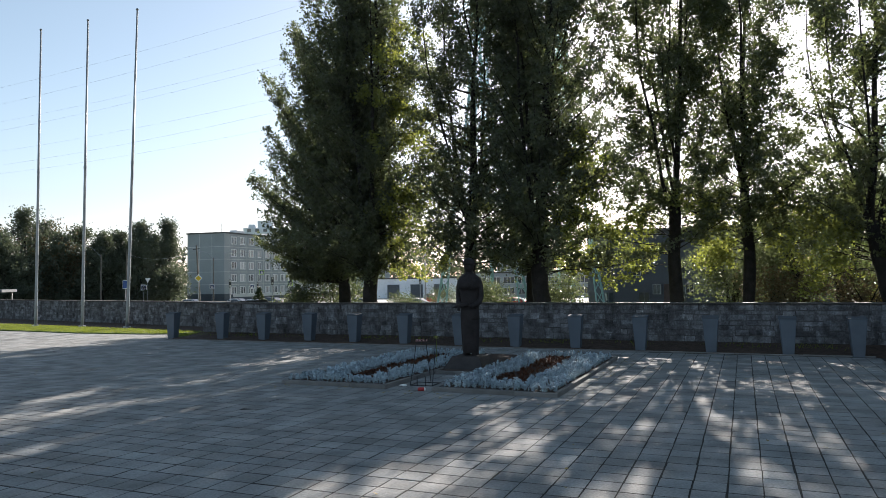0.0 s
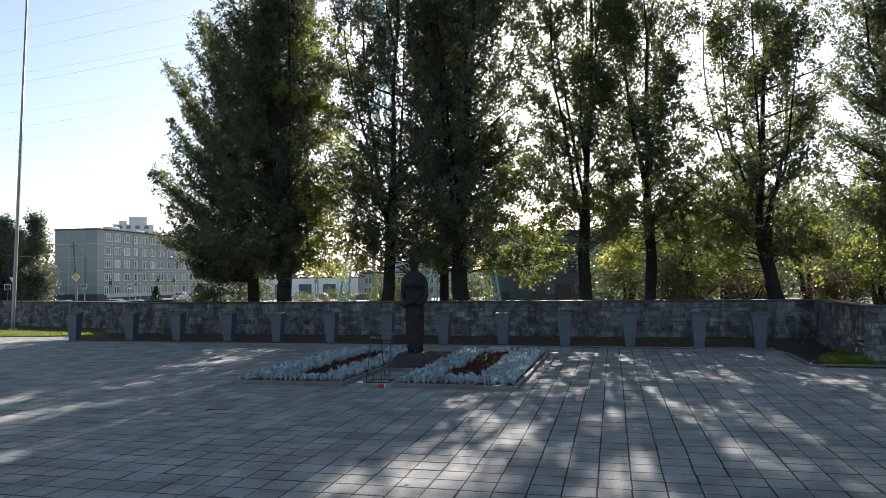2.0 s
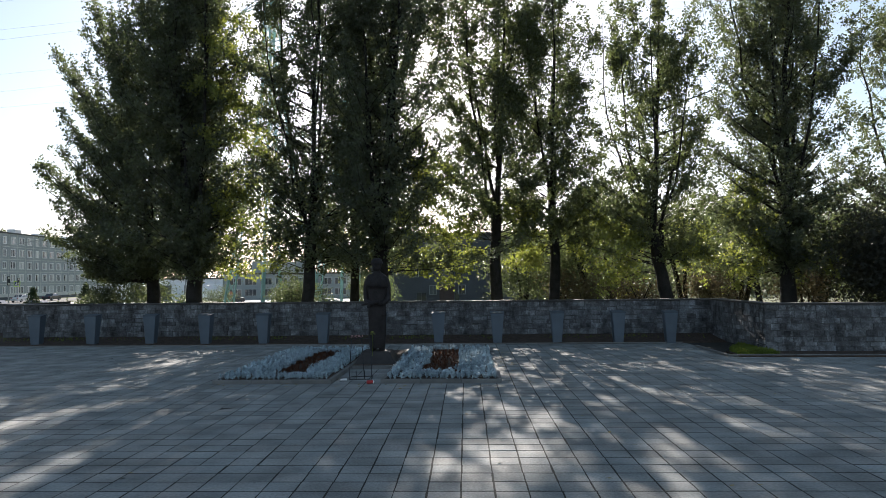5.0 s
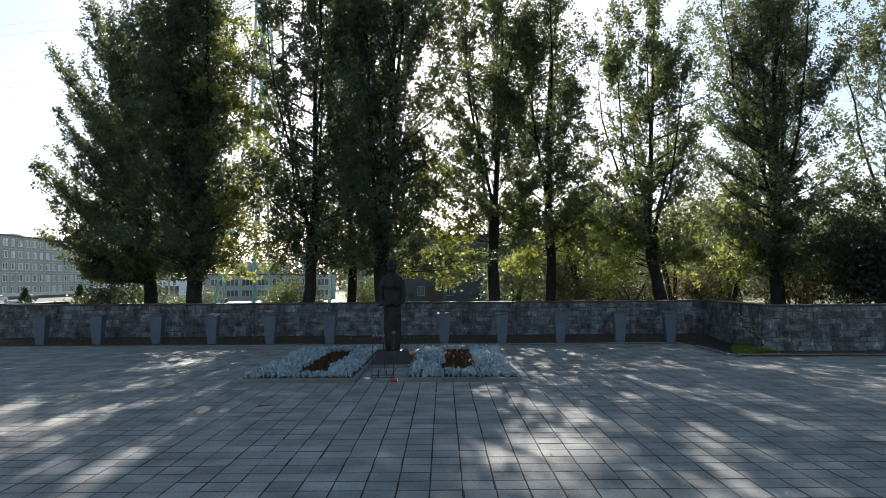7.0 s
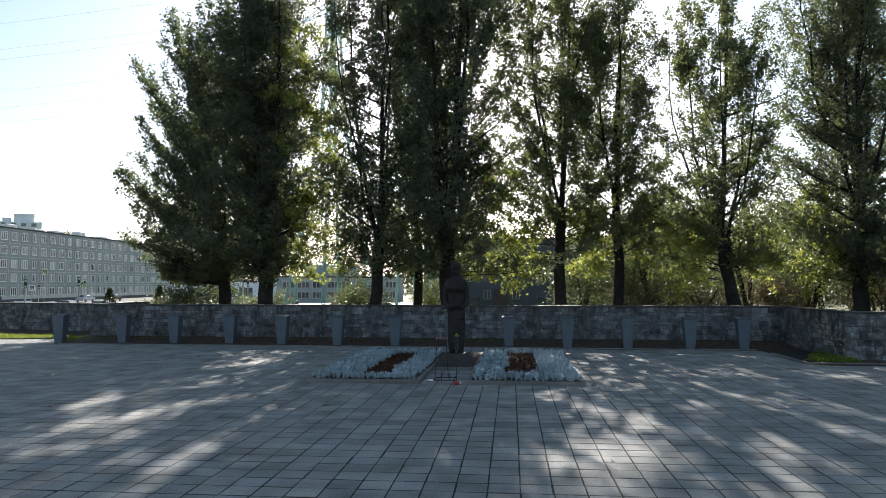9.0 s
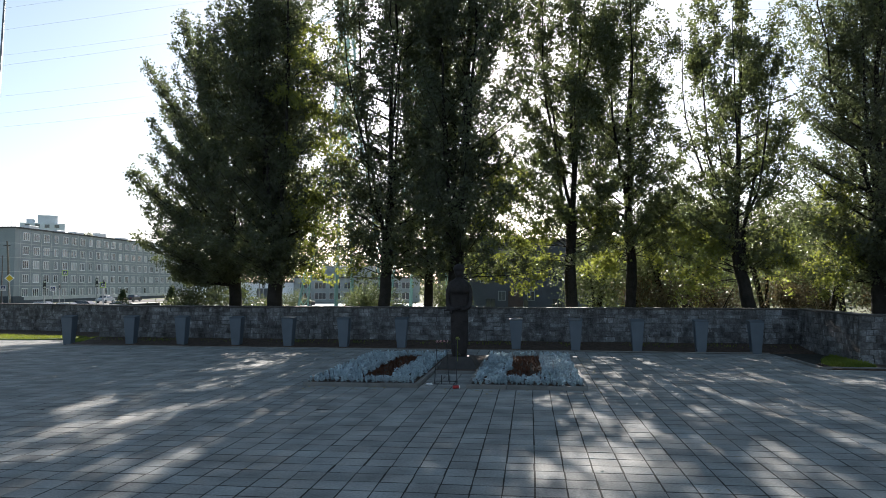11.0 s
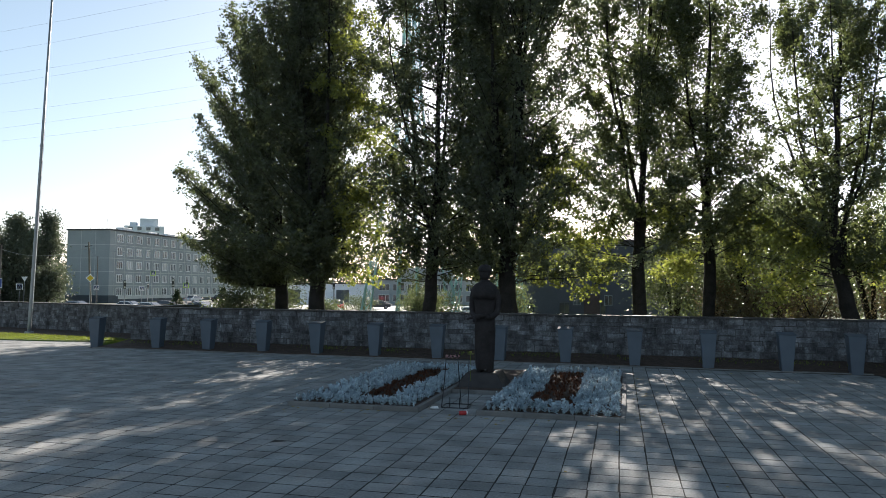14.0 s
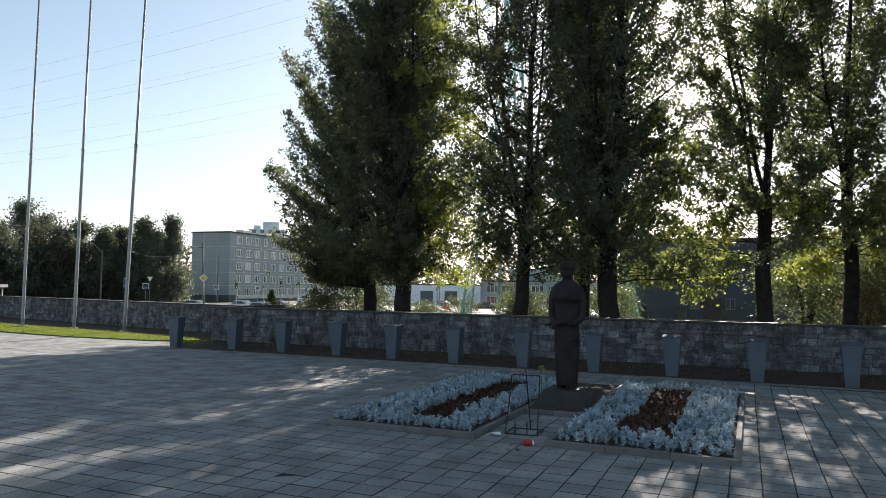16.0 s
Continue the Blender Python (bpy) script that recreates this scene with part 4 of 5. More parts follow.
    for (dx, dy, z, hz) in plumes:                   # long boughs that end at a given place
        p0 = base.lerp(top, min(hz / fork, 1.0))
        p0 = Vector((p0.x, p0.y, hz))
        for k in range(5):
            tip = Vector((dx, dy, z)) + Vector((r.normal(0, 0.5), r.normal(0, 0.9), r.normal(-0.3, 0.5))) * (1 if k else 0)
            knee = p0.lerp(tip, 0.55) - Vector((0, 0, 0.16 * (z - hz)))
            pts = [p0.lerp(knee, f).lerp(knee.lerp(tip, f), f) for f in (0.0, 0.15, 0.3, 0.45, 0.6, 0.75, 0.9, 1.0)]
            tube(bm, [tuple(q) for q in pts], [0.06 * (1 - 0.12 * i) for i in range(8)], 5, cap=False)
            for n in range(int(34 if k else 46)):
                f = 0.28 + 0.72 * r.random()
                i = min(int(f * 7), 6)
                d = (pts[i + 1] - pts[i]).normalized()
                twig(pts[i].lerp(pts[i + 1], r.random()), (d + Vector(r.normal(0, 0.5, 3))).normalized(), r.uniform(0.3, 0.9) * (1.25 - f), centres)
    for (hz, azd, ln) in shoots:
        p0 = base.lerp(top, min(hz / fork, 1.0))
        for _ in range(3):
            bough(Vector((p0.x, p0.y, hz + r.normal(0, 0.35))), radians(azd + r.normal(0, 22)), radians(r.uniform(0, 30)), ln * r.uniform(0.7, 1.15), 0.022, 0.35, -0.13, lit_sprays)
    turn = 0.0
    for n in range(boughs):
        z0 = clear * 0.85 + (height - clear * 0.85) * ((n + r.random()) / boughs) ** 1.08
        z0 = min(z0, height - 0.5)
        pts, rs = axes[r.integers(len(axes))]
        p0, rr = None, trunk_r * 0.5
        if z0 > pts[0].z:
            for a, b in zip(pts, pts[1:]):
                if a.z <= z0 <= b.z:
                    p0 = a.lerp(b, (z0 - a.z) / (b.z - a.z + 1e-6))
                    rr = rs * max(0.12, 1 - (z0 - pts[0].z) / (pts[-1].z - pts[0].z))
        if p0 is None:
            if z0 > fork:
                continue
            p0 = base.lerp(top, z0 / fork)
        turn += 2.4 + r.normal(0, 0.4)
        rise = min(1.0, max(0.0, (z0 - clear) / (0.4 * height)))
        el = radians(r.uniform(0, 30) * (1 - rise) + r.uniform(22, 54) * rise)
        zt = min(z0 + profile(z0) * 0.5, height)
        room = profile(zt) * (0.86 + 0.30 * math.sin(turn * 1.0 + seed) + r.normal(0, 0.14))
        off = math.hypot(p0.x - top.x, p0.y - top.y)
        ln = max(0.8, (room - off * 0.6) / math.cos(el) * r.uniform(0.75, 1.2))
        ln = min(ln, radius * 1.6)
        bough(p0, turn, el, ln, min(rr * 0.3, 0.026 + 0.02 * rise), open_crown * r.uniform(0.6, 1.2), 0.04 + 0.08 * rise)
    part("trunk", bm, M_BARK, t, "dark furrowed trunk and steep limbs", smooth=True)
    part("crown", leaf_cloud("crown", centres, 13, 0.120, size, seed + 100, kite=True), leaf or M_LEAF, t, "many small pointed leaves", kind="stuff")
    # sprays standing in the sun take the lighter leaf
    if lit_sprays:
        part("low_foliage", leaf_cloud("low_foliage", lit_sprays, 9, 0.13, size * 1.1, seed + 200, kite=True), M_LEAFL, t, "sunlit yellow-green leaves on low sprays", kind="stuff")
    return t


DENSE = "tall dense dark-green poplar behind the stone wall"
AIRY = "tall airy poplar with several steep stems behind the wall"
poplar(-14.0, 20.7, 17.2, 3.9, 2.7, 4.5, 6, 250, 11, DENSE, 0.33, (-0.3, 0), low=0.95, gaps=-0.22,
       plumes=((-6.2, -0.7, 8.7, 4.4), (-5.2, 0.6, 7.6, 3.8), (-5.5, -0.3, 14.7, 8.5), (-3.6, 0.4, 17.3, 10.0), (-4.7, -0.8, 11.4, 6.4), (-4.9, 0.6, 12.8, 7.4),
               (-4.4, -0.6, 5.4, 3.0), (-3.7, 0.4, 4.1, 2.6), (-3.3, -0.9, 3.4, 2.4), (-5.2, 0.2, 9.6, 5.2)))
poplar(-10.65, 17.35, 21.5, 3.9, 2.9, 4.6, 6, 300, 12, DENSE, 0.36, (0.1, 0.1), low=1.0, gaps=-0.22,
       extra=((5.5, 5, 3.4), (4.6, -12, 3.2), (8.6, 30, 3.0)),
       shoots=((3.6, 20, 2.6), (5.6, 10, 3.4), (6.6, -12, 3.6), (8.0, 0, 3.8), (4.4, 60, 2.6), (9.2, -16, 3.8), (10.4, 2, 3.9), (11.6, -14, 3.8), (12.8, 0, 3.7), (14.0, -12, 3.5), (15.4, -4, 3.2)))
poplar(-5.22, 16.7, 21.5, 4.0, 3.2, 5.2, 5, 200, 13, AIRY, 0.28, (0.42, 0), open_crown=0.2, low=1.0, gaps=-0.13,
       extra=((5.0, 180, 3.6), (6.4, 172, 3.6), (7.8, 188, 3.6), (8.6, 176, 3.6), (9.4, 178, 3.5), (10.4, 190, 3.5), (11.2, 184, 3.4), (12.4, 178, 3.2)), shoots=((3.8, 150, 2.4), (4.8, 170, 2.8), (6.4, 100, 2.8)))
poplar(-3.72, 22.5, 21.0, 3.8, 3.0, 6.0, 4, 160, 14, AIRY, 0.24, (0, 0), open_crown=0.2, low=1.0, gaps=-0.13, shoots=((3.6, 20, 2.0), (4.6, 120, 2.4)))
poplar(-1.15, 16.3, 22.0, 4.1, 2.9, 5.0, 6, 235, 15, DENSE, 0.36, (-0.2, 0), open_crown=0.15, low=0.95, gaps=-0.10, fuller=0.12,
       extra=((7.0, 2, 3.8), (8.5, -8, 3.8), (10.0, 10, 3.6), (11.5, -4, 3.4), (13.0, 4, 3.0)), shoots=((3.8, 10, 2.8), (5.0, -8, 3.4), (6.6, 15, 3.4), (8.6, 5, 3.0)))
poplar(3.95, 19.4, 21.5, 4.3, 4.2, 6.2, 5, 165, 16, AIRY, 0.29, (0.1, 0), open_crown=0.25, low=0.8, leaf=M_LEAF_LIT, gaps=-0.05, fuller=0.15,
       extra=((8.0, 178, 4.0), (9.5, 186, 4.0), (11.0, 172, 3.8), (12.5, 182, 3.4)), shoots=((3.4, 190, 2.6), (4.2, 170, 3.2), (5.2, 200, 3.4), (4.6, 20, 2.6), (5.8, -10, 2.8)))
poplar(6.9, 20.5, 20.0, 4.1, 4.2, 6.6, 5, 165, 17, AIRY, 0.26, (0.0, 0), open_crown=0.25, low=0.8, leaf=M_LEAF_LIT, gaps=-0.04, fuller=0.13,
       shoots=((3.2, 180, 2.4), (4.2, 200, 2.6), (4.0, 10, 2.6), (5.4, -15, 3.0), (6.2, 170, 2.6)))
poplar(12.4, 18.5, 17.6, 4.6, 3.2, 4.6, 7, 180, 18, "airy poplar with a leaning trunk and spread stems", 0.30, (-0.9, 0), open_crown=0.25, low=0.8, leaf=M_LEAF_LIT, gaps=-0.04, fuller=0.13,
       extra=((5.6, 0, 4.4), (6.8, 12, 4.6), (8.0, -10, 4.6), (9.2, 6, 4.4), (10.4, -4, 4.2), (11.6, 8, 3.8)),
       shoots=((2.9, 190, 3.2), (3.6, 165, 3.2), (3.4, 10, 3.0), (4.4, 200, 3.6), (4.6, -15, 3.4)))
poplar(18.4, 19.6, 22.0, 4.5, 2.8, 6.0, 6, 260, 19, DENSE, 0.36, (0, 0), open_crown=0.1, low=0.95, gaps=-0.26,
       extra=((5.4, 182, 4.2), (6.8, 172, 4.4), (8.2, 188, 4.4), (9.6, 178, 4.2), (11.0, 186, 4.0)),
       shoots=((3.0, 185, 3.4), (4.2, 200, 3.6), (5.4, 170, 3.4), (3.2, -10, 3.0), (7.0, 190, 3.0)))
poplar(24.6, 20.0, 20.0, 4.2, 3.0, 6.0, 5, 165, 20, AIRY, 0.32, (0, 0), open_crown=0.2, low=0.9, gaps=0.0)
poplar(31.0, 21.0, 19.0, 4.2, 3.0, 6.0, 4, 140, 31, AIRY, 0.32, (0, 0), gaps=0.0)


def broadleaf(x, y, height, radius, clumps, per, seed, label, mat, name="deciduous_tree", category="tree", group="", size=0.2, clear=0.6, spread=0.30, stems=4):
    """A rounded, uneven tree or shrub on several stems."""
    r = np.random.default_rng(seed)
    t = thing(name, x, y, -0.07, 0, label, category, group)
    bm = bmesh.new()
    centres = []
    for k in range(stems):
        az = r.uniform(0, 2 * math.pi)
        e = Vector((math.cos(az) * radius * 0.5, math.sin(az) * radius * 0.5, height * r.uniform(0.6, 0.85)))
        tube(bm, [(0, 0, -0.05), tuple(e * 0.45 + Vector((r.normal(0, .15), r.normal(0, .15), height * 0.08))), tuple(e)],
             [0.022 * height, 0.014 * height, 0.005 * height], 6, cap=False)
    lobes = [(r.uniform(0, 2 * math.pi), r.uniform(0.25, 0.8), r.uniform(0.3, 1.0)) for _ in range(9)]
    while len(centres) < clumps:
        az, rad, hz = lobes[r.integers(len(lobes))]
        q = Vector((math.cos(az) * rad * radius, math.sin(az) * rad * radius, clear + (height - clear) * hz * (1 - 0.35 * rad)))
        q += Vector(r.normal(0, 1, 3)) * radius * 0.28
        if q.z > clear * 0.7:
            centres.append((q.x, q.y, q.z, 1.0))
    part("trunk", bm, M_BARK, t, smooth=True)
    part("crown", leaf_cloud("crown", centres, per, spread, size, seed + 300), mat, t, kind="stuff")
    return t


# shrubs and young trees behind the poplars
# Pale or dark leaf goes by place: backlight and shade set as leaf colour.
SHRUB = "yellow-green young tree lit from behind"
for x, y, h, w, s in ((6.0, 30.0, 5.6, 2.2, 42), (7.9, 27.0, 6.2, 2.3, 54), (9.6, 25.5, 6.4, 2.6, 43), (11.5, 30.0, 8.0, 3.2, 44), (15.5, 27.0, 7.2, 3.0, 45),
                      (19.5, 29.0, 8.0, 3.2, 46), (22.5, 25.0, 6.0, 2.8, 47), (9.8, 36.0, 8.0, 3.0, 50), (27.0, 28.0, 7.5, 3.2, 51)):
    broadleaf(x, y, h, w, 330, 20, s, SHRUB, M_LEAFB if s % 3 and 9.7 < x < 18 else M_LEAF, group="young trees behind the poplars", size=0.125)
DULL = "low dull brownish bush at the back of the wall"
BUSH = "low green bush at the back of the wall"
for x, y, h, w, s in ((-16.5, 19.5, 2.4, 1.2, 61), (-15.3, 22.5, 2.8, 1.5, 62), (-7.2, 25.0, 2.3, 1.3, 63), (-9.8, 33.0, 2.6, 1.3, 64), (-24.6, 59.2, 2.7, 1.7, 74), (-19.0, 38.0, 2.0, 1.2, 75), (-3.4, 27.5, 2.6, 1.4, 65), (8.5, 22.5, 2.6, 1.6, 66),
                      (12.0, 23.0, 2.8, 1.8, 67), (16.0, 23.0, 2.6, 1.6, 68), (20.5, 22.5, 3.4, 1.8, 69)):
    broadleaf(x, y, h, w, 170, 26, s, DULL if x > 8 else BUSH, M_LEAFD if x > 8 else M_LEAF, "bush", "bush", "bushes behind the wall", size=0.10, clear=0.3, spread=0.25)
broadleaf(17.1, 52.0, 3.4, 1.3, 110, 22, 76, "small bright yellow autumn bush behind the wall",
          leaf_material("yellow_autumn_leaf", (0.20, 0.16, 0.03), (0.36, 0.29, 0.05), (0.55, 0.45, 0.06), 0.45), "bush", "bush", size=0.16, clear=0.3, spread=0.3)
DARKB = "dark dense evergreen bush behind the wall"
for x, y, h, w, s in ((25.0, 16.0, 6.2, 3.0, 71), (21.8, 16.4, 4.8, 2.3, 72), (29.5, 14.0, 6.4, 3.0, 73), (23.6, 19.0, 6.8, 3.0, 78)):
    broadleaf(x, y, h, w, 420, 22, s, DARKB, M_LEAFS, "bush", "bush", "dark bushes at the end of the row", size=0.16, clear=0.3, spread=0.35)

# wood behind on one side, dark trees across the street on the other
WOOD = "far green deciduous tree"
for i in range(10):
    x = 16 + i * 5.0 + rng.uniform(-1.5, 1.5)
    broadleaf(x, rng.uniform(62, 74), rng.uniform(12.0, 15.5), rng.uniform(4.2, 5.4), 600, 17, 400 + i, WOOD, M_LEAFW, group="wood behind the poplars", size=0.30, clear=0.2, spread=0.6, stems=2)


def street_tree(x, y, h, radius, seed):
    """A tree with a pointed uneven crown, seen from far off."""
    r = np.random.default_rng(seed)
    t = thing("deciduous_tree", x, y, -0.07, 0, "dark green tree with a pointed crown across the street", "tree", "trees across the street")
    bm = bmesh.new()
    tube(bm, [(0, 0, -0.1), (0.1, 0, h * 0.4), (0, 0.1, h * 0.93)], [0.02 * h, 0.014 * h, 0.003 * h], 7, cap=False)
    for k in range(7):
        a, z = r.uniform(0, 2 * math.pi), h * r.uniform(0.2, 0.6)
        tube(bm, [(0.05, 0, z), (math.cos(a) * radius * 0.6, math.sin(a) * radius * 0.6, z + h * 0.16)], [0.006 * h, 0.002 * h], 5, cap=False)
    part("trunk", bm, M_BARK, t, smooth=True)
    c = []
    for _ in range(150):
        az, f = r.uniform(0, 2 * math.pi), r.uniform(0.03, 0.90)
        room = radius * min(1.0, 0.66 + 1.6 * f) * min(1.0, (1 - f) * 1.30 + 0.05) * r.uniform(0.45, 1.30)
        for _ in range(7):
            g = r.random() ** 0.6
            q = Vector((math.cos(az) * room * g + r.normal(0, 0.3), math.sin(az) * room * g + r.normal(0, 0.3), h * (f + 0.12 * g) + r.normal(0, 0.22)))
            if noise.noise(Vector((q.x * 0.45 + seed, q.y * 0.45, q.z * 0.35))) > -0.26:
                c.append((q.x, q.y, q.z, r.uniform(0.7, 1.3)))
    for k in range(26):
        c.append((r.normal(0, 0.22), r.normal(0, 0.22), h * (0.78 + 0.2 * k / 25), 0.6))
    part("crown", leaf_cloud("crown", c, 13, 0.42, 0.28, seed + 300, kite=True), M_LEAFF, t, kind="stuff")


for i, (az, slope, dist, rad) in enumerate(((-43.95, 0.0830, 119, 1.95), (-44.98, 0.0640, 124, 2.6), (-45.94, 0.0790, 118, 3.2), (-47.5, 0.0690, 121, 3.0),
                                            (-48.6, 0.0650, 117, 2.9), (-50.1, 0.0740, 120, 3.2), (-51.4, 0.0650, 117, 3.0), (-52.5, 0.0800, 122, 3.6),
                                            (-53.7, 0.0940, 118, 4.0), (-54.9, 0.0660, 112, 3.2), (-56.3, 0.074, 118, 3.4), (-57.8, 0.068, 116, 3.3),
                                            (-59.3, 0.077, 119, 3.4), (-60.9, 0.070, 116, 3.3), (-62.6, 0.075, 118, 3.5), (-64.4, 0.068, 116, 3.4), (-66.2, 0.075, 118, 3.6))):
    sx, sy = 3.5 + math.sin(radians(az)) * dist, -11 + math.cos(radians(az)) * dist
    street_tree(sx, sy, slope * dist + 2.43 + 0.07 - drop(sx, sy), rad * 1.42, 500 + i)


broadleaf(-92.0, 62.0, 11.6, 6.2, 420, 26, 551, "brownish rounded tree across the street", M_LEAFD, group="trees across the street", size=0.30, clear=0.5, spread=0.55, stems=3)


for x, y, h, w, s in ((-117.0, 163.0, 17.2, 3.2, 561), (-121.5, 161.0, 16.2, 2.6, 562), (-113.2, 165.5, 16.2, 3.0, 563), (-125.5, 158.0, 17.2, 2.6, 564)):
    broadleaf(x, y, h, w, 260, 20, s, "tree behind the apartment block, its top over the roof", M_LEAFW, group="trees behind the apartment block", size=0.34, clear=6.0, spread=0.5, stems=3)


def far_wood(az0, az1, dist, h, n, seed, per=7, leaf=1.0):
    """A belt of distant woodland: crowns of leaves side by side."""
    r = np.random.default_rng(seed)
    c = []
    for k in range(n):
        az = radians(az0 + (az1 - az0) * (k + r.random()) / n)
        d = dist * r.uniform(0.9, 1.15)
        hh = h * r.uniform(0.7, 1.15)
        for _ in range(46):
            f = r.random()
            w = hh * 0.36 * math.sqrt(max(0.05, 1 - (2 * f - 0.75) ** 2))
            c.append((math.sin(az) * d + r.normal(0, 0.6) * w, math.cos(az) * d + r.normal(0, 0.6) * w, f * hh - 1.3, 1.0))
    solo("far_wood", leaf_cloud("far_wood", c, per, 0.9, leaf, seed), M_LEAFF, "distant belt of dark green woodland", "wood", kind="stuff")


far_wood(-100, -36, 210, 12, 90, 801)
far_wood(-68, -45.6, 132, 5.0, 60, 804, 30, 0.36)
far_wood(-36, 0, 260, 15, 60, 802)
far_wood(0, 80, 150, 12, 120, 803)


def spruce(x, y, h, seed):
    t = thing("spruce_tree", x, y, -0.07, 0, "small dark green spruce by the street", "tree", "spruces by the street")
    r = np.random.default_rng(seed)
    bm = bmesh.new()
    tube(bm, [(0, 0, 0), (0, 0, h)], [0.03 * h, 0.004 * h], 6)
    part("trunk", bm, M_BARK, t)
    c = []
    for k in range(260):
        f = r.random() ** 0.8
        z = 0.12 * h + f * 0.88 * h
        rad = (1 - f) * 0.58 * h * r.uniform(0.3, 1.0)
        a = r.uniform(0, 2 * math.pi)
        c.append((math.cos(a) * rad, math.sin(a) * rad, z - rad * 0.25, 1.0))
    part("crown", leaf_cloud("crown", c, 12, 0.06, 0.075, seed), M_FIR, t, kind="stuff")


spruce(-23.3, 25.1, 2.1, 1)
spruce(-19.6, 24.2, 2.3, 3)


# ---------------------------------------------------------------- apartment block
def window(house, x, z, me):
    win = part("window", me[0], None, house)
    win.matrix_basis = pose(x, 0, z)
    part("frame", me[1], None, win)
    return win


def apartment_block(x, y, rz, length, depth, storeys, storey_h, spacing, label, first_win=3.2):
    """Long facade along local +x from the origin, facing -y; end wall at x = 0."""
    h = storeys * storey_h + 0.9
    t = thing("apartment_block", x, y, -0.05, rz, label, "apartment block")
    bm = bmesh.new()
    box(bm, (length / 2, depth / 2, h / 2), (length, depth, h))
    part("wall", bm, M_PANEL, t, "grey precast concrete panels")
    bm = bmesh.new()
    box(bm, (length / 2, depth / 2, 0.7), (length + 0.08, depth + 0.08, 1.5))
    part("base", bm, M_PLINTHB, t, "dark painted base")
    bm = bmesh.new()
    box(bm, (length / 2 + 1.5, -0.06, 1.05), (length - 3.0, 0.06, 0.75))
    part("base_band", bm, M_SEAM, t, "pale band above the base")
    bm = bmesh.new()
    box(bm, (length / 2, depth / 2, h + 0.12), (length + 0.35, depth + 0.35, 0.28))
    part("roof", bm, M_ROOF, t, "flat roof with a dark overhanging edge")
    for vx, vl, vh in ((7.5, 3.0, 0.75), (16.5, 3.0, 0.5), (23.5, 3.2, 0.6), (33.0, 2.6, 1.0), (43.0, 3.2, 0.6), (56.0, 3.2, 0.7), (69.0, 3.0, 0.6)):
        b = bmesh.new()
        box(b, (vx, 2.2, h + 0.26 + vh / 2), (vl, 1.8, vh), bevel=0.08)
        part("roof_vent", b, M_WHITE, t, "white roof vent housing")
    for ax, ay, ah in ((1.0, depth * 0.55, 0.9), (1.2, 1.6, 2.0), (29.0, 3.0, 1.6)):
        b = bmesh.new()
        tube(b, [(ax, ay, h + 0.2), (ax, ay, h + 0.2 + ah)], 0.03, 6)
        part("aerial", b, M_STEEL, t, "thin roof aerial")
    # seams between the panels
    for s in range(1, storeys):
        b = bmesh.new()
        box(b, (length / 2, -0.012, s * storey_h + 0.75), (length, 0.03, 0.10))
        part("seam", b, M_SEAM, t)
        b = bmesh.new()
        box(b, (-0.012, depth / 2, s * storey_h + 0.75), (0.03, depth, 0.10))
        part("seam", b, M_SEAM, t)
    n = int((length - first_win) / spacing)
    for i in range(n + 1):
        b = bmesh.new()
        box(b, (first_win + (i - 0.5) * spacing, -0.014, h / 2 + 0.5), (0.07, 0.03, h - 1.0))
        part("seam", b, M_SEAM, t)
    for i in (1, 2):
        b = bmesh.new()
        box(b, (-0.014, depth * i / 3, h / 2 + 0.5), (0.03, 0.07, h - 1.0))
        part("seam", b, M_SEAM, t)
    meshes = []
    for w in (1.75, 1.15):
        b = bmesh.new()
        box(b, (0, 0.02, 0), (w, 0.06, 1.45))
        pane = as_mesh("pane", b, M_FLAT)
        b = bmesh.new()
        for dx in ((-w / 2, -w / 6, w / 6, w / 2) if w > 1.5 else (-w / 2, 0.1, w / 2)):
            box(b, (dx, -0.03, 0), (0.13, 0.10, 1.5))
        for dz in (-0.75, 0.75):
            box(b, (0, -0.03, dz), (w + 0.1, 0.10, 0.12))
        box(b, (0, -0.08, -0.82), (w + 0.2, 0.2, 0.05))
        meshes.append((pane, as_mesh("frame", b, M_WHITE)))
    for s in range(storeys):
        for i in range(n):
            k = 1 if i % 4 in (1, 3) and (i // 2) % 2 else 0
            window(t, first_win + i * spacing, s * storey_h + 2.15, meshes[k])
    return t


# its long side runs away from the square; the end wall faces it
apartment_block(-95.1, 107.0, 93.4, 86.0, 9.5, 5, 2.69, 3.2, "grey five-storey panel apartment block with white window frames")


def tower_block(x, y, rz, w, d, h, label):
    t = thing("tower_block", x, y, -0.05, rz, label, "tower block")
    bm = bmesh.new()
    box(bm, (0, 0, h / 2), (w, d, h))
    part("wall", bm, M_TOWER, t)
    bm = bmesh.new()
    box(bm, (w * 0.1, 0, h + 2.0), (w * 0.45, d * 0.7, 4.0))
    part("roof_house", bm, M_TOWER, t, "stepped rooftop housing")
    bm = bmesh.new()
    box(bm, (-w * 0.3, -d * 0.1, h + 1.0), (w * 0.16, d * 0.4, 2.0))
    part("roof_house", bm, M_TOWER, t, "small rooftop housing")
    b = bmesh.new()
    box(b, (0, -d / 2, 0), (2.0, 0.2, 1.6))
    me = as_mesh("window", b, M_PANE)
    for k in range(int(h / 3) - 6, int(h / 3)):
        for i in range(int(w / 4.2)):
            o = part("window", me, None, t)
            o.matrix_basis = pose(-w / 2 + 3.0 + i * 4.2, 0, k * 3 + 1.6)
    return t


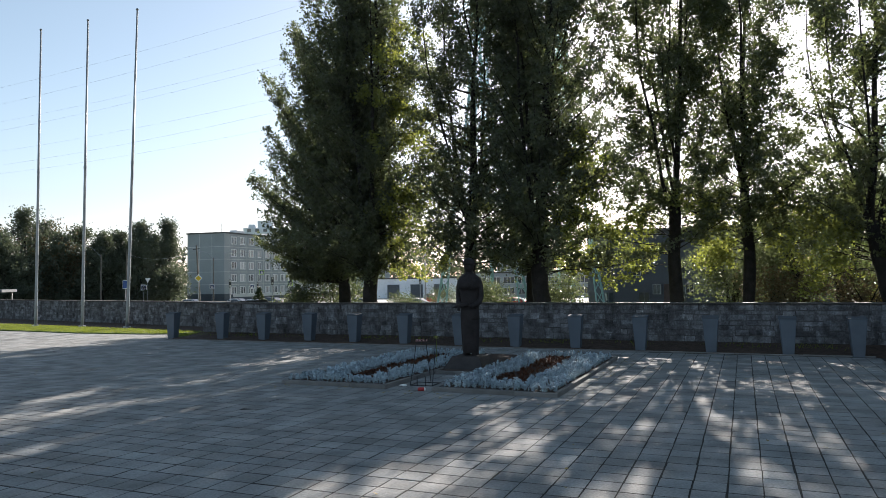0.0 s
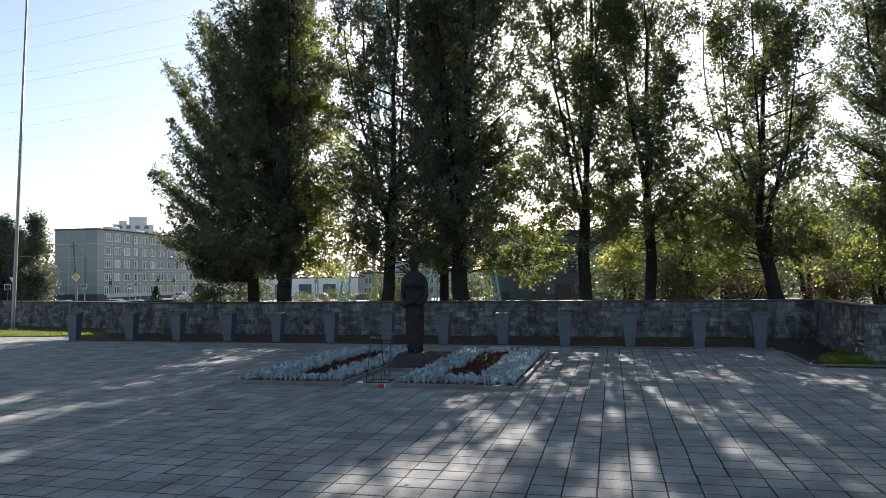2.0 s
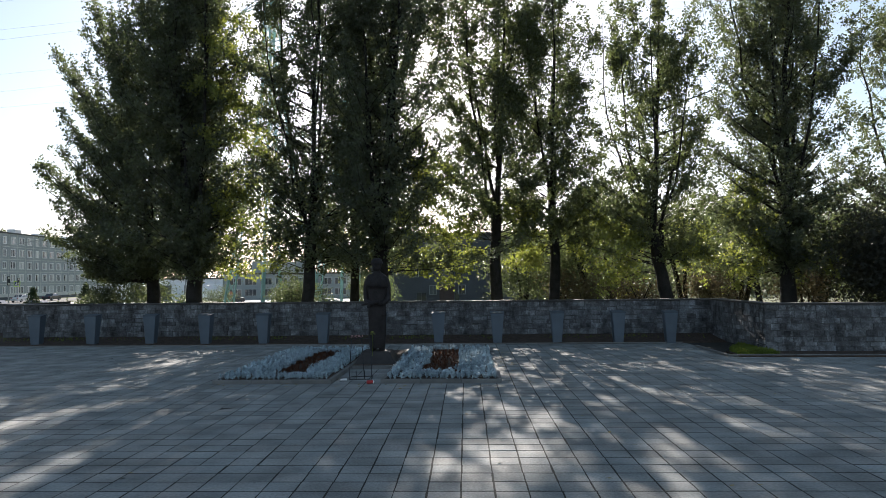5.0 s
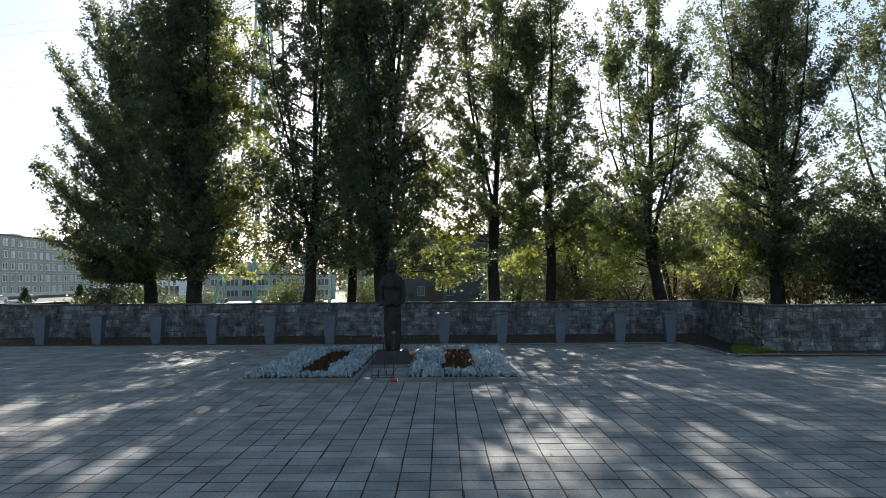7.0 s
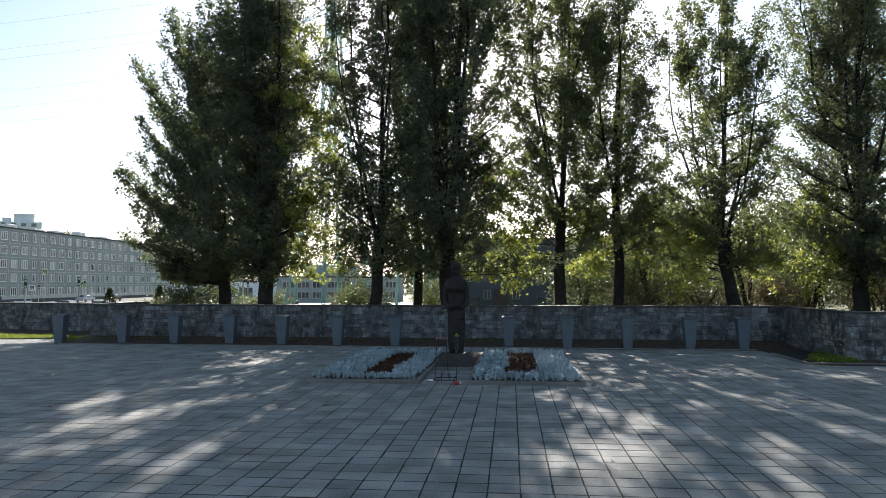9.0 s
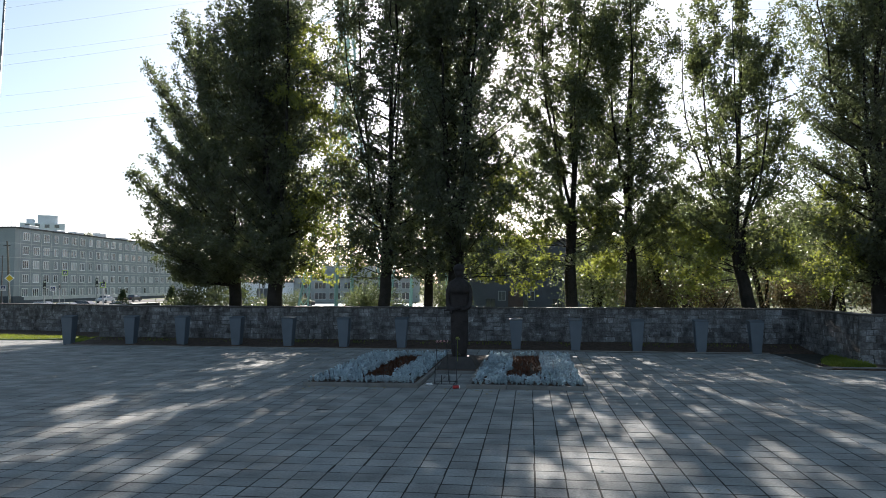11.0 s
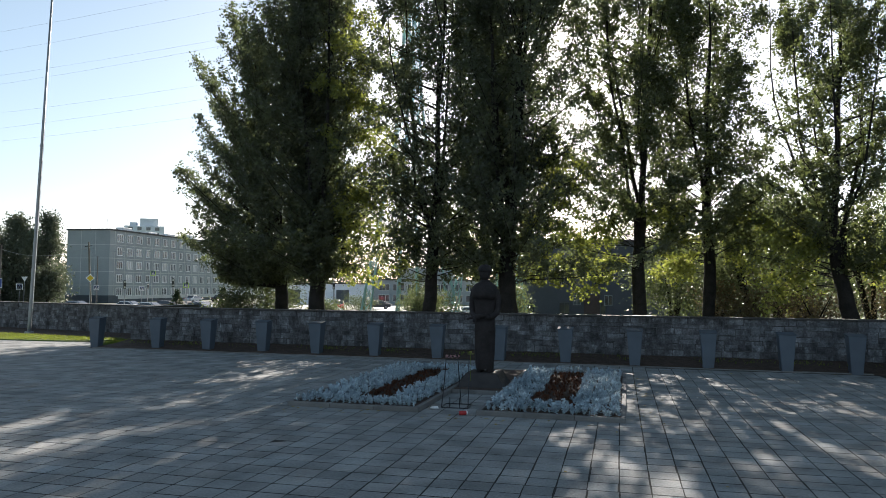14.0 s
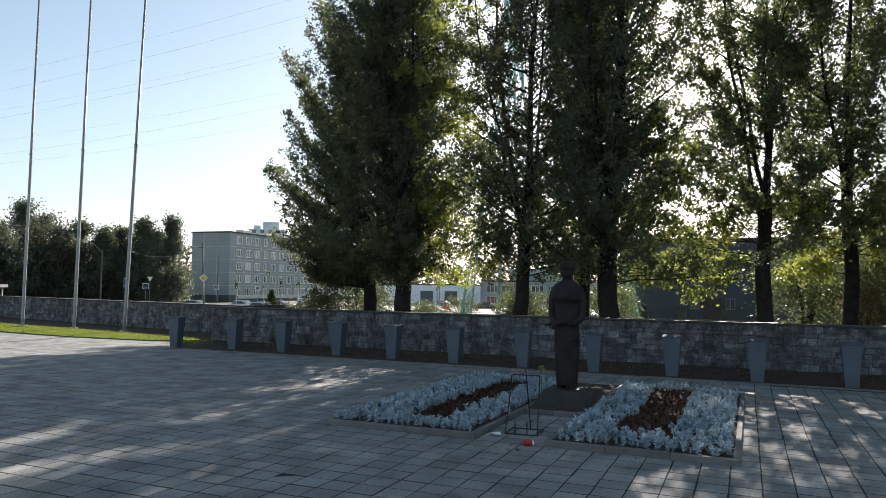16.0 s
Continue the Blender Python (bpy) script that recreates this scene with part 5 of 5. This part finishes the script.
tower_block(-236.0, 306.0, 30.0, 19.0, 14.0, 33.0, "far tower block with a stepped roof, haze put into its pale colour")

# grey low building behind the poplars
def low_building(x, y, rz, w, d, h, label):
    t = thing("low_building", x, y, -0.05, rz, label, "building")
    bm = bmesh.new()
    box(bm, (0, d / 2, h / 2), (w, d, h))
    part("wall", bm, M_DARK, t)
    bm = bmesh.new()
    box(bm, (0, d / 2, h + 0.1), (w + 0.5, d + 0.5, 0.25))
    part("roof", bm, M_ROOF, t)
    b = bmesh.new()
    box(b, (0, 0.0, 0), (1.0, 0.08, 1.2))
    me = as_mesh("pane", b, M_PANE)
    b = bmesh.new()
    for dx in (-0.5, 0.0, 0.5):
        box(b, (dx, -0.05, 0), (0.07, 0.08, 1.3))
    for dz in (-0.62, 0.62):
        box(b, (0, -0.05, dz), (1.1, 0.08, 0.07))
    mf = as_mesh("frame", b, M_PLINTHB)
    for k in range(int(h / 3)):
        for i in range(int(w / 3.4)):
            o = part("window", me, None, t)
            o.matrix_basis = pose(-w / 2 + 2.0 + i * 3.4, 0, k * 3 + 1.7)
            part("frame", mf, None, o)
    b = bmesh.new()
    for dx in (-0.36, 0.0, 0.36):
        box(b, (dx, -0.06, 0), (0.06, 0.08, 0.95))
    for dz in (-0.46, 0.46):
        box(b, (0, -0.06, dz), (0.78, 0.08, 0.06))
    mw = as_mesh("frame", b, M_PANEL)
    b = bmesh.new()
    box(b, (0, 0.0, 0), (0.74, 0.08, 0.92))
    me = as_mesh("pane", b, M_FLAT)
    for px, pz in ((-6.25, 4.4), (-4.4, 2.6), (-1.45, 2.6)):
        o = part("window", me, None, t, "pale-framed window")
        o.matrix_basis = pose(px, -0.03, pz)
        part("frame", mw, None, o)
    b = bmesh.new()
    box(b, (-3.0, -0.06, 1.55), (1.5, 0.1, 3.1))
    part("door", b, M_DOOR, t, "dull brown door")
    return t


low_building(3.2, 57.0, 0, 22.0, 10.0, 8.2, "dark grey building behind the trees, in shade")


def shop(x, y, rz):
    """A plain pale store beside a glazed front, with a taller grey block behind."""
    t = thing("shop_building", x, y, -0.05, rz, "low pale shop with a glazed grey front across the street", "building")
    bm = bmesh.new()
    box(bm, (-13, 5, 2.05), (20, 10, 4.1))
    part("wall", bm, M_TOWER, t, "pale plastered store")
    bm = bmesh.new()
    box(bm, (10, 5.3, 2.5), (26, 9.4, 5.0))
    part("wall", bm, M_PANEL, t, "grey panel front")
    for cx, cy, z, w, d in ((-13, 5, 4.2, 20.5, 10.5), (10.2, 5.3, 5.12, 26.2, 10.2)):
        b = bmesh.new()
        box(b, (cx, cy, z), (w, d, 0.24))
        part("roof", b, M_ROOF, t, "flat dark roof edge")
    bm = bmesh.new()
    box(bm, (8, 16, 3.9), (12, 8, 7.8))
    part("wall", bm, M_PANEL, t, "taller grey block")
    b = bmesh.new()
    box(b, (0, 0.04, 0), (2.3, 0.12, 1.3))
    pane = as_mesh("pane", b, M_PANE)
    b = bmesh.new()
    for dx in (-1.15, -0.38, 0.38, 1.15):
        box(b, (dx, -0.04, 0), (0.1, 0.1, 1.36))
    for dz in (-0.68, 0.68):
        box(b, (0, -0.04, dz), (2.4, 0.1, 0.1))
    bars = as_mesh("frame", b, M_SEAM)
    for k in range(8):
        for z in (1.3, 3.5):
            w = part("window", pane, None, t)
            w.matrix_basis = pose(-0.6 + k * 3.0, 0.55, z)
            part("frame", bars, None, w)
    for k in range(3):
        b = bmesh.new()
        box(b, (-19 + k * 5.0, -0.05, 1.5), (2.6, 0.1, 2.8))
        part("shutter", b, M_PLINTHB, t, "dark roller shutter")
    return t


shop(-44.0, 126.0, 14)


# ---------------------------------------------------------------- pylons and wires
def pylon(x, y, rz, base, h, label):
    t = thing("pylon", x, y, -0.07 - drop(x, y), rz, label, "pylon", "power line pylons")
    levels = [0, 2.2, 4.6, 7.2, 10.0, 13.2, 16.6, 20.2, 24.0, 27.6, 30.8]
    levels = [z * h / 30.8 for z in levels]

    def half(z):
        f = z / h
        return base * (1 - f * 1.55) if f < 0.5 else base * 0.225 * (1 - (f - 0.5) * 1.5) + 0.02

    corners = ((-1, -1), (1, -1), (1, 1), (-1, 1))

    def bar(name, q0, q1, r=0.05):
        bm = bmesh.new()
        tube(bm, [q0, q1], r, 4)
        part(name, bm, M_TEAL, t)

    knee = levels[4]
    for cx, cy in corners:                                   # spread legs, each a narrow lattice below the knee
        bm = bmesh.new()
        tube(bm, [(cx * half(z), cy * half(z), z) for z in levels], 0.11, 4)
        leg = part("leg", bm, M_TEAL, t)
        foot, head = Vector((cx * half(0) * 0.80, cy * half(0) * 0.80, 0)), Vector((cx * half(knee), cy * half(knee), knee))
        out = Vector((cx * half(0), cy * half(0), 0))
        fm = (foot + out) * 0.5
        b = bmesh.new()
        box(b, (fm.x, fm.y, -0.62), (1.2, 1.2, 1.4), bevel=0.04)
        part("footing", b, M_KERB, t, "grey concrete footing")
        bar("inner_leg", tuple(foot), tuple(head), 0.08)
        for k in range(9):
            f0, f1 = k / 9, (k + 1) / 9
            bar("brace", tuple(foot.lerp(head, f0)), tuple(out.lerp(head, f1)), 0.042)
            bar("brace", tuple(out.lerp(head, f0)), tuple(foot.lerp(head, f1)), 0.042)
    for a in range(4):
        (ax, ay), (bx, by) = corners[a], corners[(a + 1) % 4]
        for z0, z1 in zip(levels[4:], levels[5:]):
            h0, h1 = half(z0), half(z1)
            bar("brace", (ax * h0, ay * h0, z0), (bx * h1, by * h1, z1))
            bar("brace", (bx * h0, by * h0, z0), (ax * h1, ay * h1, z1))
            bar("brace", (ax * h1, ay * h1, z1), (bx * h1, by * h1, z1))
        hk = half(knee)
        bar("brace", (ax * hk, ay * hk, knee), (bx * hk, by * hk, knee), 0.07)
    for z, w in ((h * 0.66, 4.2), (h * 0.78, 5.6), (h * 0.90, 4.0)):
        bm = bmesh.new()
        for sx in (-1, 1):
            tube(bm, [(sx * half(z), 0, z + 0.9), (sx * w, 0, z)], 0.05, 4)
            tube(bm, [(sx * half(z), half(z), z), (sx * w, 0, z)], 0.05, 4)
            tube(bm, [(sx * half(z), -half(z), z), (sx * w, 0, z)], 0.05, 4)
        part("crossarm", bm, M_TEAL, t)
        for sx in (-1, 1):
            b = bmesh.new()
            tube(b, [(sx * w, 0, z), (sx * w, 0, z - 1.4)], 0.09, 8)
            part("insulator", b, M_PANE, t)
    return t


PYLON = "tall teal-painted steel lattice pylon behind the poplars"
pylon(-14.0, 43.2, -41, 2.9, 34.0, PYLON)
pylon(-9.0, 52.5, -20, 2.6, 34.0, PYLON)


def wire(p0, p1, sag, r=0.007):
    bm = bmesh.new()
    a, b = Vector(p0), Vector(p1)
    pts = []
    for i in range(17):
        f = i / 16
        q = a.lerp(b, f)
        q.z -= sag * 4 * f * (1 - f)
        pts.append(tuple(q))
    tube(bm, pts, r, 4)
    solo("overhead_wire", bm, M_WIRE, "thin dark overhead power line wire", "wire", "overhead wires")


for k, (z, dy) in enumerate(((21.0, 0), (21.6, 7), (25.0, -1.5), (25.4, 8.5), (29.0, 0), (29.3, 7), (32.5, 3))):
    wire((-190 - 5 * k, 62 + dy, z + 5), (-15.0, 43.0 + dy, z), 4.5)
    wire((-15.0, 43.0 + dy, z), (150, 40 + dy, z + 2), 4.0)


# ---------------------------------------------------------------- street furniture
def sign_face(t, z, w, h, mat, inner=None, rot=0.0, mat2=None, label=""):
    bm = bmesh.new()
    box(bm, (0, -0.05, z), (w, 0.03, h), bevel=0.01, ry=rot)
    p = part("sign_plate", bm, mat, t, label)
    if inner:
        b = bmesh.new()
        box(b, (0, -0.075, z), (w * inner, 0.012, h * inner), ry=rot)
        part("inner_field", b, mat2, p)
    return p


def sign_post(x, y, h, rz, kind, label):
    h -= drop(x, y) + 0.85
    t = thing("road_sign", x, y, -0.05, rz, label, "road sign", "road signs by the street")
    bm = bmesh.new()
    tube(bm, [(0, 0, 0), (0, 0, h)], 0.035, 8)
    part("post", bm, M_WIRE, t)
    if kind == "yield":
        b = bmesh.new()
        b.faces.new([b.verts.new(p) for p in ((-0.4, -0.05, h), (0.0, -0.05, h - 0.7), (0.4, -0.05, h))])
        bmesh.ops.extrude_face_region(b, geom=b.faces[:])
        for v in b.verts[3:]:
            v.co.y += 0.03
        part("sign_plate", b, M_WHITE, t, "white triangular plate")
    elif kind == "diamond":
        sign_face(t, h - 0.5, 0.62, 0.62, M_WHITE, 0.72, 45, M_YELLOW, "yellow and white diamond plate")
    elif kind == "crossing":
        sign_face(t, h - 0.45, 0.84, 0.84, M_LIME if "lime" in label else M_WHITE, 0.76, 0, M_NAVY, "square crossing plate with a pale border")
        b = bmesh.new()
        b.faces.new([b.verts.new(p) for p in ((-0.27, -0.095, h - 0.70), (0.27, -0.095, h - 0.70), (0, -0.095, h - 0.20))])
        bmesh.ops.extrude_face_region(b, geom=b.faces[:])
        part("triangle", b, M_WHITE, t)
        b = bmesh.new()
        box(b, (0, -0.11, h - 0.52), (0.10, 0.02, 0.26))
        part("pictogram", b, M_IRON, t, "dark pictogram")
    else:
        sign_face(t, h - 0.6, 0.7, 1.2, M_WHITE, 0.9, 0, M_BLUE, "blue rectangular plate")
    return t


def traffic_light(x, y, h, rz, label="traffic light on a grey post"):
    h -= drop(x, y) + 0.85
    t = thing("traffic_light", x, y, -0.05, rz, label, "traffic light", "traffic lights at the crossing")
    bm = bmesh.new()
    tube(bm, [(0, 0, 0), (0, 0, h)], 0.06, 8)
    part("post", bm, M_WIRE, t)
    bm = bmesh.new()
    box(bm, (0, -0.14, h - 0.5), (0.28, 0.2, 0.95), bevel=0.03)
    hd = part("housing", bm, M_IRON, t)
    for i, m in enumerate((M_LENS, M_PANE, M_LENS)):
        b = bmesh.new()
        tube(b, [(0, -0.24, h - 0.2 - 0.3 * i), (0, -0.27, h - 0.2 - 0.3 * i)], 0.11, 12)
        part("lens", b, m, hd)
    return t


def street_lamp(x, y, h, rz, arm=2.4, mat=None, lean=0.0):
    h -= drop(x, y) + 0.85
    if arm:
        t = thing("street_lamp", x, y, -0.05, rz, "tall grey street lamp post with a slanting arm", "street lamp", "street lamps")
    else:
        t = thing("wire_pole", x, y, -0.05, rz, "dark weathered wooden wire pole by the street", "pole")
    bm = bmesh.new()
    tube(bm, [(0, 0, 0), (lean, 0, h)], [0.13, 0.08], 10)
    part("post", bm, mat or M_WOOD, t)
    if not arm:                                             # a plain wire pole with a bracket
        bm = bmesh.new()
        tube(bm, [(lean - 0.35, 0, h - 0.5), (lean + 0.35, 0, h - 0.4)], 0.04, 6)
        part("bracket", bm, M_IRON, t)
        return t
    bm = bmesh.new()
    tube(bm, [(0, 0, h - 0.3), (arm * 0.6, 0, h + 0.9), (arm, 0, h + 1.2)], 0.04, 6)
    part("arm", bm, M_STEEL, t)
    bm = bmesh.new()
    box(bm, (arm + 0.3, 0, h + 1.25), (0.75, 0.28, 0.14), bevel=0.04)
    part("lamp_head", bm, M_STEEL, t)
    return t


LIME = "square pedestrian crossing sign with a lime border on a post"
CROSS = "square pedestrian crossing sign on a grey post"
sign_post(-50.4, 49.5, 4.4, 40, "diamond", "yellow diamond priority sign on a post")
sign_post(-78.0, 68.4, 3.25, 45, "crossing", CROSS)
sign_post(-77.6, 68.8, 4.2, 45, "yield", "white triangular give-way sign on a grey post")
sign_post(-74.9, 62.0, 3.9, 45, "blue", "blue rectangular road sign on a post")
sign_post(-83.7, 90.1, 3.1, 40, "crossing", CROSS)
sign_post(-77.9, 94.2, 3.0, 37, "crossing", CROSS)
sign_post(-75.7, 94.2, 5.65, 37, "crossing", LIME)
sign_post(-64.0, 86.5, 3.6, 37, "crossing", LIME)
for x, y, h, rz in ((-51.4, 56.1, 3.75, 40), (-45.8, 57.0, 4.0, 36), (-77.1, 94.8, 3.4, 37), (-62.5, 84.5, 4.0, 38), (-83.0, 72.0, 3.4, 44), (-38.0, 62.5, 3.9, 30), (-29.0, 63.0, 3.9, 25)):
    traffic_light(x, y, h, rz)
street_lamp(-50.9, 50.4, 7.7, 40, 0.0, lean=-0.45)
street_lamp(-76.8, 64.0, 8.3, 30, 0.0)
wire((-76.8, 64.0, 6.9), (-51.2, 50.1, 6.2), 0.9, 0.02)
wire((-51.2, 50.1, 6.2), (-30.0, 41.0, 6.6), 0.9, 0.02)
street_lamp(-92.0, 100.1, 8.4, -139, 1.9)
street_lamp(-79.2, 61.6, 7.7, -139, 1.9)
street_lamp(-48.0, 84.0, 9.0, 200, mat=M_STEEL)
street_lamp(-37.0, 82.0, 8.5, 60, mat=M_STEEL)
street_lamp(-14.2, 62.5, 8.0, 90, mat=M_STEEL)

def shelter(x, y, rz):
    t = thing("shelter", x, y, -0.05, rz, "grey flat-roofed shelter beyond the wall", "shelter")
    bm = bmesh.new()
    box(bm, (0, 0, 2.08), (6.0, 3.2, 0.22), bevel=0.03)
    part("roof", bm, M_PLINTHB, t)
    for px in (-2.7, 2.7):
        for py in (-1.3, 1.3):
            b = bmesh.new()
            box(b, (px, py, 0.98), (0.1, 0.1, 1.98))
            part("post", b, M_STEEL, t)
    return t


shelter(-49.6, 22.9, 35)

# railing along the footpath
def railing(x0, x1, y, k=1.0):
    t = thing("railing", x0, y, 0, 0, "low grey metal railing beside the street", "railing")
    n = int((x1 - x0) / 2.0)
    for i in range(n + 1):
        b = bmesh.new()
        box(b, (i * 2.0, 0, 0.5 * k), (0.06, 0.06, 1.1 * k))
        part("post", b, M_STEEL, t)
    for z in (0.25, 0.95):
        b = bmesh.new()
        box(b, (n, 0, z * k), (n * 2.0, 0.04, 0.05))
        part("rail", b, M_STEEL, t)
    b = bmesh.new()
    for i in range(n * 10):
        box(b, (i * 0.2, 0, 0.6 * k), (0.018, 0.018, 0.7 * k))
    part("bars", b, M_STEEL, t, kind="stuff")


railing(-36, 0, 63.2)
railing(-7, 13, 55.2, 1.25)


def car(x, y, rz, mat, label, z=-0.05):
    t = thing("car", x, y, z, rz, label, "car", "cars in the street")
    bm = bmesh.new()
    prof = [(-2.1, 0.35), (-2.15, 0.75), (-1.9, 0.92), (-1.25, 0.98), (-0.65, 1.42), (0.65, 1.45), (1.45, 1.02), (2.05, 0.95), (2.12, 0.6), (2.05, 0.32)]
    rings = []
    for sy, k in ((-0.84, 0.94), (-0.72, 1.0), (0.72, 1.0), (0.84, 0.94)):
        rings.append([(px, sy * (1.0 if pz < 1.1 else 0.82), 0.35 + (pz - 0.35) * k) for px, pz in prof])
    loft(bm, rings)
    bmesh.ops.recalc_face_normals(bm, faces=bm.faces[:])
    part("body", bm, mat, t)
    for sy in (-1, 1):
        b = bmesh.new()
        pts = [(-1.05, 1.02), (-0.6, 1.34), (0.6, 1.36), (1.2, 1.04)]
        f = [b.verts.new((px, sy * (0.83 if pz < 1.1 else 0.70), pz)) for px, pz in pts]
        g = [b.verts.new((px, sy * (0.80 if pz < 1.1 else 0.67), pz)) for px, pz in pts]
        b.faces.new(f)
        b.faces.new(g[::-1])
        for k in range(4):
            b.faces.new((f[k], f[(k + 1) % 4], g[(k + 1) % 4], g[k]))
        part("side_window", b, M_PANE, t)
    for nx, x0, z0, x1, z1 in ((1, 1.42, 1.06, 0.72, 1.44), (-1, -1.22, 1.02, -0.70, 1.41)):
        b = bmesh.new()
        box(b, ((x0 + x1) / 2 + nx * 0.02, 0, (z0 + z1) / 2 + 0.02), (0.03, 1.3, math.hypot(x1 - x0, z1 - z0)), ry=-nx * math.degrees(math.atan2(abs(x1 - x0), z1 - z0)))
        part("windscreen" if nx > 0 else "rear_window", b, M_PANE, t)
    for wx in (-1.3, 1.3):
        for sy in (-1, 1):
            b = bmesh.new()
            tube(b, [(wx, sy * 0.68, 0.32), (wx, sy * 0.86, 0.32)], 0.32, 16)
            w = part("wheel", b, M_RUBBER, t)
            b = bmesh.new()
            tube(b, [(wx, sy * 0.85, 0.32), (wx, sy * 0.875, 0.32)], 0.19, 12)
            part("rim", b, M_STEEL, w)
    for sy in (-0.6, 0.6):
        b = bmesh.new()
        box(b, (2.08, sy, 0.72), (0.08, 0.34, 0.16), bevel=0.02)
        part("headlight", b, M_LENS, t)
        b = bmesh.new()
        box(b, (-2.1, sy, 0.78), (0.08, 0.3, 0.18), bevel=0.02)
        part("tail_light", b, M_RED, t)
    return t


M_CARW = material("car_paint_white", (0.72, 0.72, 0.72), 0.25, 0.03, 1, 5, 0.0, spec=0.6)
M_CARS = material("car_paint_silver", (0.38, 0.39, 0.41), 0.25, 0.03, 1, 5, 0.0, spec=0.6)
M_CARD = material("car_paint_dark", (0.04, 0.045, 0.05), 0.25, 0.03, 1, 5, 0.0, spec=0.6)
M_CARR = material("car_paint_red", (0.45, 0.03, 0.03), 0.25, 0.03, 1, 5, 0.0, spec=0.6)
for x, y, rz, m, c in ((-68.0, 67.5, 4, M_CARS, "silver"), (-62.5, 70.8, 3, M_CARW, "white"), (-60.0, 76.0, 184, M_CARD, "dark grey"), (-56.4, 67.0, 3, M_CARW, "white"),
                       (-53.0, 73.8, 182, M_CARS, "silver"), (-49.6, 67.5, 4, M_CARD, "dark grey"), (-43.0, 73.5, 183, M_CARW, "white"), (-33.0, 70.0, 3, M_CARS, "silver"),
                       (-20.5, 72.5, 3, M_CARR, "red"), (-14.5, 70.0, 3, M_CARW, "white"), (-36.0, 98.0, 20, M_CARD, "dark grey"), (-38.9, 88.5, 110, M_CARR, "red"), (-43.0, 97.0, 105, M_CARS, "silver"),
                       (2.0, 71.0, 3, M_CARW, "white"), (-83.5, 118, 92, M_CARW, "white"), (-83.5, 128, 92, M_CARD, "dark grey"), (-95.0, 70.0, 5, M_CARW, "white")):
    car(x, y, rz, m, c + " car in the street beyond the wall")


# ---------------------------------------------------------------- paving slabs and separate wall stones
near, rest = [], []
for i in range(int((PX0 - TX) / TILE), int((PX1 - TX) / TILE)):
    for j in range(int((PY0 - TY) / TILE), int((PY1 - 0.2 - TY) / TILE)):
        u, v = (i + 0.5) * TILE, (j + 0.5) * TILE
        x, y = TX + u * math.cos(TURN) - v * math.sin(TURN), TY + u * math.sin(TURN) + v * math.cos(TURN)
        if not (PX0 + 0.2 < x < PX1 - 0.2 and PY0 + 0.2 < y < PY1 - 0.2):
            continue
        if (0.6 < x < 3.3 or -3.3 < x < -0.6) and 0.1 < y < 7.1:
            continue
        if x > 10.4 and y > 5.0 or y > 9.72 and x > -16.4 or y > 10.85 and x > -17.2:
            continue
        row = (x + rng.normal(0, 0.003), y + rng.normal(0, 0.004), float(np.clip(rng.normal(0, 0.001), -0.002, 0.003)), TILE - 0.016, TILE - 0.026, 1.0,
               TURN + rng.normal(0, 0.006), rng.normal(0, 0.0025), rng.normal(0, 0.003))
        if -2.0 < x < 4.8 and -8.7 < y < -2.3 and len(near) < 300:
            near.append(row)
        else:
            rest.append(row)
me = joined("slabs", TILE_V, TILE_F, rest)
me.materials.append(M_TILES)
part("slabs", me, None, pavement, "square grey concrete slabs", kind="stuff")
for row in near:
    LATE.append(("slab", UNIT_TILE, pavement, row))
for name, me, parent, row in LATE:
    o = new(name, me)
    o.parent = parent
    o.matrix_basis = Matrix.LocRotScale(row[0:3], Euler((row[8], -row[7], row[6])), row[3:6])

# ---------------------------------------------------------------- fallen leaves
r = np.random.default_rng(77)
c = []
for _ in range(420):
    k = r.random()
    if k < 0.4:
        x, y = r.uniform(-15, 10), r.normal(9.6, 0.7)
    elif k < 0.65:
        x, y = 3.5 + abs(r.normal(0, 0.25)), r.uniform(-0.3, 7.3)
    elif k < 0.8:
        x, y = r.uniform(-3.5, 3.5), -abs(r.normal(0, 0.35)) - 0.05
    else:
        x, y = r.uniform(-12, 12), r.uniform(-9, 9)
        if -3.5 < x < 3.5 and -0.1 < y < 7.3:
            continue
    c.append((x, y, 0.012, 1.0))
c = np.array(c)
a = r.uniform(0, 2 * np.pi, len(c))
L = 0.035 * r.uniform(0.6, 1.3, len(c))
u = np.stack((np.cos(a), np.sin(a), r.normal(0, 0.15, len(c))), 1) * L[:, None]
v = np.stack((-np.sin(a), np.cos(a), r.normal(0, 0.2, len(c))), 1) * L[:, None] * 0.7
P = c[:, :3]
V = np.stack((P - u, P + v, P + u, P - v), 1)
M_DRY = leaf_material("dry_leaf", (0.14, 0.10, 0.04), (0.36, 0.29, 0.10), (0.25, 0.2, 0.06), 0.15, 5.0, 0.7)
solo("fallen_leaves", quads("fallen_leaves", V.reshape(-1, 3), np.arange(len(c) * 4).reshape(-1, 4)), M_DRY, "small dry yellowish leaves scattered on the paving", "leaf litter", kind="stuff")
